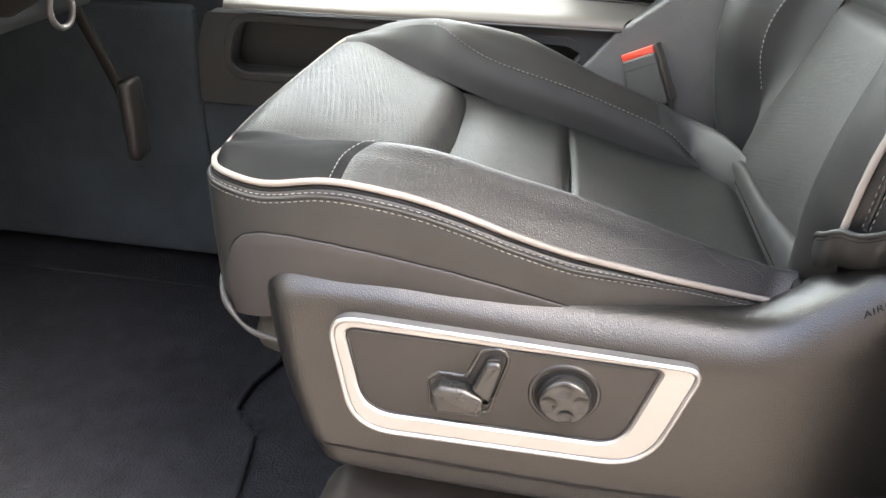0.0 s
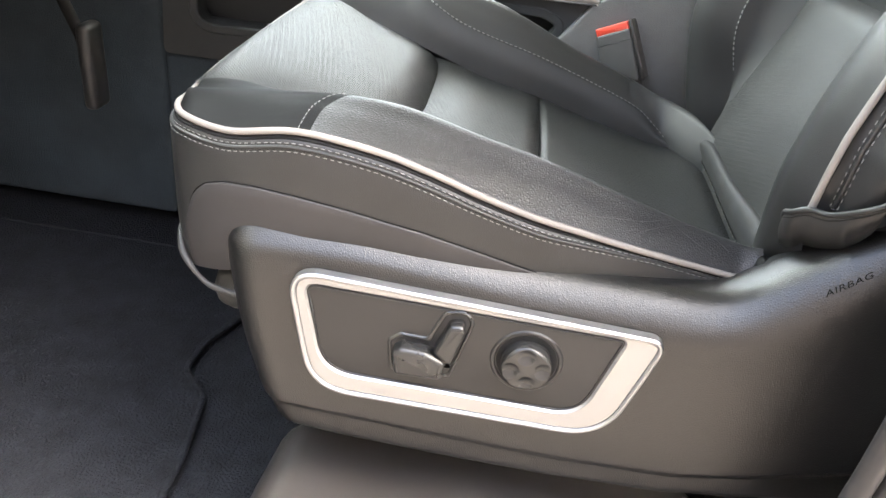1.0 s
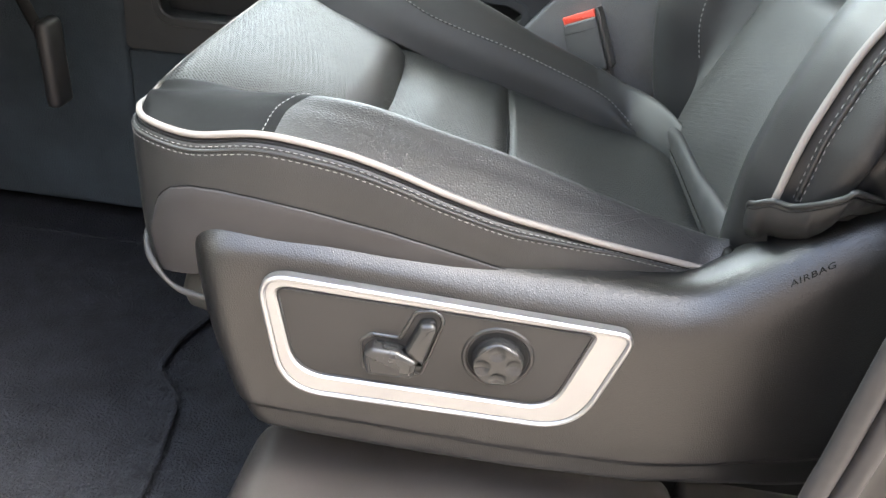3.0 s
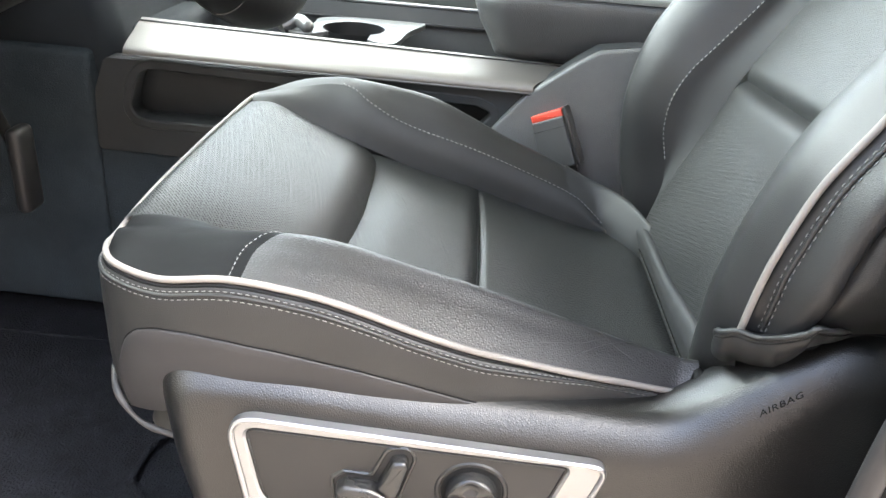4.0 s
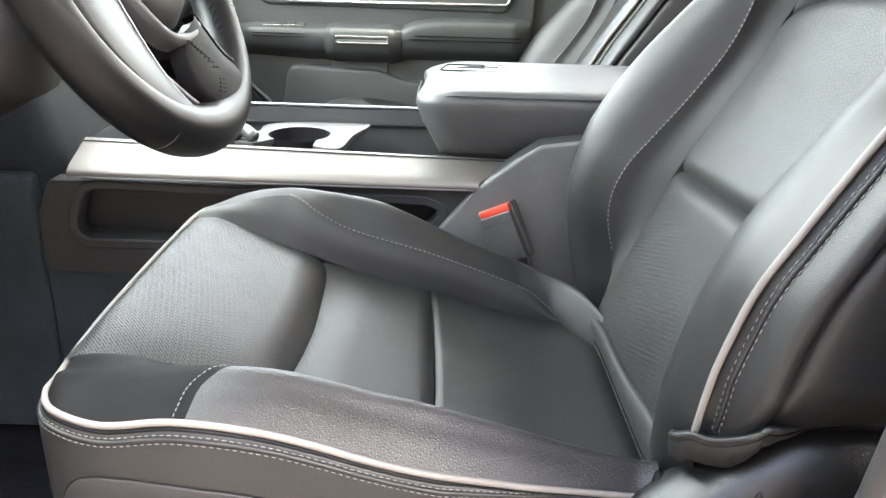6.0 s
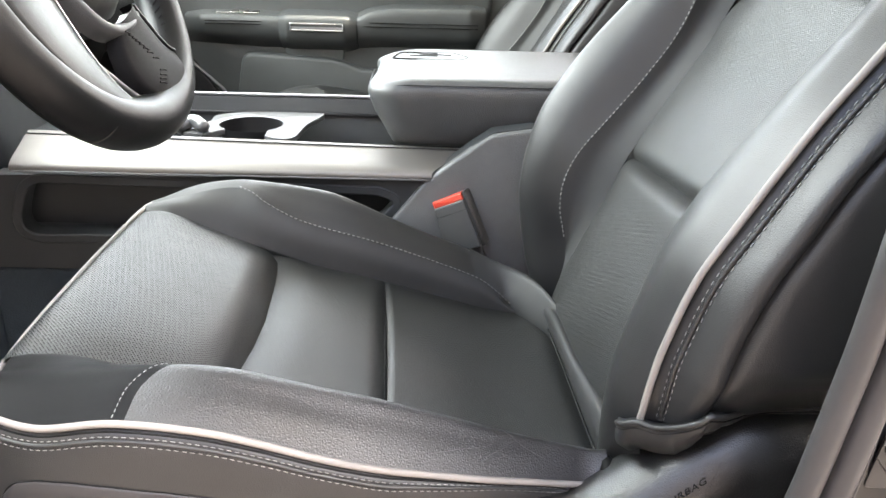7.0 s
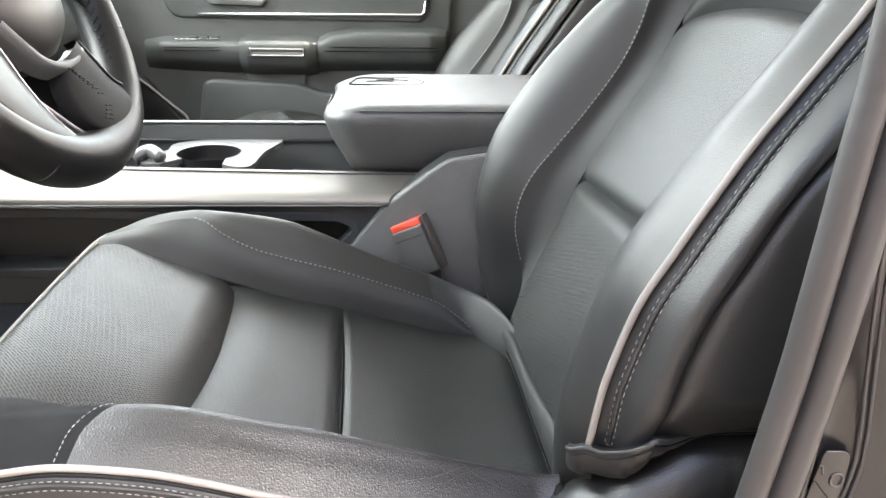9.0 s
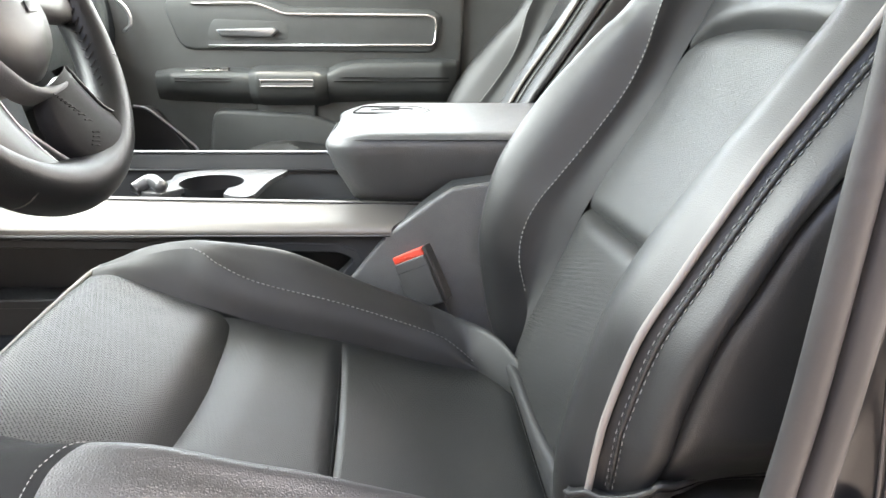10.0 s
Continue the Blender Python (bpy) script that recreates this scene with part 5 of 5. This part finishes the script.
    part("map_pocket", slab(rounded([(-0.33, 0.40, 0.04), (0.20, 0.40, 0.03), (0.22, 0.53, 0.03), (-0.04, 0.55, 0.03), (-0.10, 0.57, 0.02), (-0.30, 0.58, 0.03)], 8), 0.02, -0.025, f, 0.010), DOOR, t)
    part("pocket_recess", slab(rounded([(-0.20, 0.545, 0.012), (-0.08, 0.545, 0.012), (-0.075, 0.60, 0.012), (-0.21, 0.595, 0.012)], 6), 0.0, -0.010, f, 0.004), DOOR, t)
    part("speaker_grille", slab(rounded([(-0.62, 0.33, 0.05), (-0.36, 0.36, 0.05), (-0.34, 0.46, 0.05), (-0.43, 0.585, 0.05), (-0.62, 0.58, 0.05)], 8), 0.0, -0.012, f, 0.005), PLASTIC_BLACK, t, "dark speaker grille")
    part("speaker_ring", tube(spline([(-0.475, Y - 0.014, 0.585), (-0.44, Y - 0.014, 0.575), (-0.37, Y - 0.014, 0.515), (-0.345, Y - 0.014, 0.49), (-0.345, Y - 0.014, 0.46), (-0.36, Y - 0.014, 0.42)], 40), 0.0035, 8), SATIN, t, "bright speaker edge")
    part("vent_trim", tube(spline([(-0.50, Y - 0.03, 0.83), (-0.46, Y - 0.03, 0.79), (-0.455, Y - 0.03, 0.76), (-0.47, Y - 0.03, 0.745)], 20), 0.004, 8), SATIN, t)
    w = part("window_pane", quad_wall(rounded([(-0.62, 0.88, 0.01), (0.26, 0.88, 0.01), (0.28, 1.36, 0.01), (-0.35, 1.36, 0.01)], 3), 0.0, 0.004, xz(1.44)), GLASS, t)
    w.visible_shadow = False


passenger_door()


# ---- near door opening: centre pillar, seal, sill ----
def near_pillar():
    t = thing("pillar_near", (0.40, -0.06, FLOOR), "grey rubber door seal on the near centre pillar", "pillar", kind="structure")
    z = [0.12, 0.28, 0.376, 0.42, 0.543, 0.586, 0.623, 0.682, 0.787, 0.845, 1.0, 1.35]
    xl = [0.300, 0.304, 0.308, 0.312, 0.321, 0.327, 0.332, 0.339, 0.347, 0.351, 0.355, 0.36]
    path = spline([(x, -0.058, q) for x, q in zip(xl, z)], 480)
    dimple = 0.00022 * np.clip(np.sin(2 * math.pi * path[:, 2] / 0.012), -0.3, 1)[:, None] * V3((0.3, 1, 0))
    sh = lambda dx, dy: path + V3((dx, dy, 0))
    part("seal_lip", sheet_data("seal_lip", across([sh(0.045, 0.06), sh(0.014, 0.018), sh(0.0, -0.002), sh(0.006, -0.010) + dimple, sh(0.014, -0.009), sh(0.017, -0.003)], 24)), RUBBER, t, "grey rubber seal lip")
    part("seal_bulb", sheet_data("seal_bulb", across([sh(0.017, -0.003), sh(0.020, -0.010), sh(0.028, -0.012), sh(0.034, -0.006), sh(0.036, 0.006)], 20)), RUBBER, t, "grey rubber seal bulb")
    part("pillar_skin", sheet_data("pillar_skin", across([sh(0.035, 0.004), sh(0.050, 0.014), sh(0.085, 0.002), sh(0.16, -0.02), sh(0.30, -0.03)], 24)), PLASTIC_BLACK, t, "black painted pillar")
    edge = spline([(0.352, -0.052, 0.44), (0.362, -0.052, 0.52), (0.371, -0.052, 0.589), (0.374, -0.051, 0.619), (0.378, -0.051, 0.656), (0.382, -0.050, 0.69), (0.385, -0.050, 0.723), (0.392, -0.050, 0.85), (0.397, -0.05, 1.0)], 60)
    part("seal_edge", tube(edge, 0.0013, 8), RUBBER, t, "thin grey edge line")
    for dx in (0.0, 0.0045):
        part("skin_ridge", tube(spline([(0.380 + dx, -0.053, 0.50), (0.3955 + dx, -0.053, 0.588), (0.397 + dx, -0.052, 0.619), (0.394 + dx, -0.051, 0.655), (0.391 + dx, -0.050, 0.69), (0.388 + dx, -0.050, 0.723), (0.384 + dx, -0.050, 0.80), (0.382 + dx, -0.05, 0.90)], 50), 0.0012, 8), RUBBER, t, "thin raised line")
    part("pillar_trim", sheet_data("pillar_trim", across([sh(0.045, 0.06), sh(0.09, 0.075), sh(0.30, 0.075)], 10)), HEADLINER, t)
    part("data_plate", slab(rounded([(0.372, 0.572, 0.003), (0.394, 0.572, 0.003), (0.394, 0.612, 0.006), (0.378, 0.612, 0.004)], 5), 0.0, -0.0015, xz(-0.0515), 0.0005), PLASTIC_BLACK, t, "dark decal with pale print")
    ring = [(0.3885 + 0.0036 * (1 + 0.10 * (k % 2)) * math.cos(k * math.pi / 14), -0.0535, 0.5925 + 0.0042 * (1 + 0.10 * (k % 2)) * math.sin(k * math.pi / 14)) for k in range(29)]
    part("print_ring", tube(ring, 0.0007, 6), LABEL, t, "pale printed ring")
    part("print_hook", tube([(0.3765, -0.0535, 0.6035), (0.3785, -0.0535, 0.602), (0.3795, -0.0535, 0.597)], 0.0006, 6), LABEL, t)
    for k in range(3):
        part("print_line", tube([(0.3745 + 0.003 * k, -0.0535, 0.594 - 0.004 * k), (0.383 + 0.003 * k, -0.0535, 0.583 - 0.003 * k)], 0.0004, 6), LABEL, t)


near_pillar()
solo("sill", rbox((-0.95, -0.16, 0.0), (0.62, -0.065, 0.145), 0.02), PLASTIC, "dark plastic door sill", "sill", kind="structure")
solo("rail_near", rbox((-0.45, -0.06, 1.36), (1.7, 0.04, 1.44), 0.03), RUBBER, "rubber-lined roof rail over the open door", "rail", kind="structure")
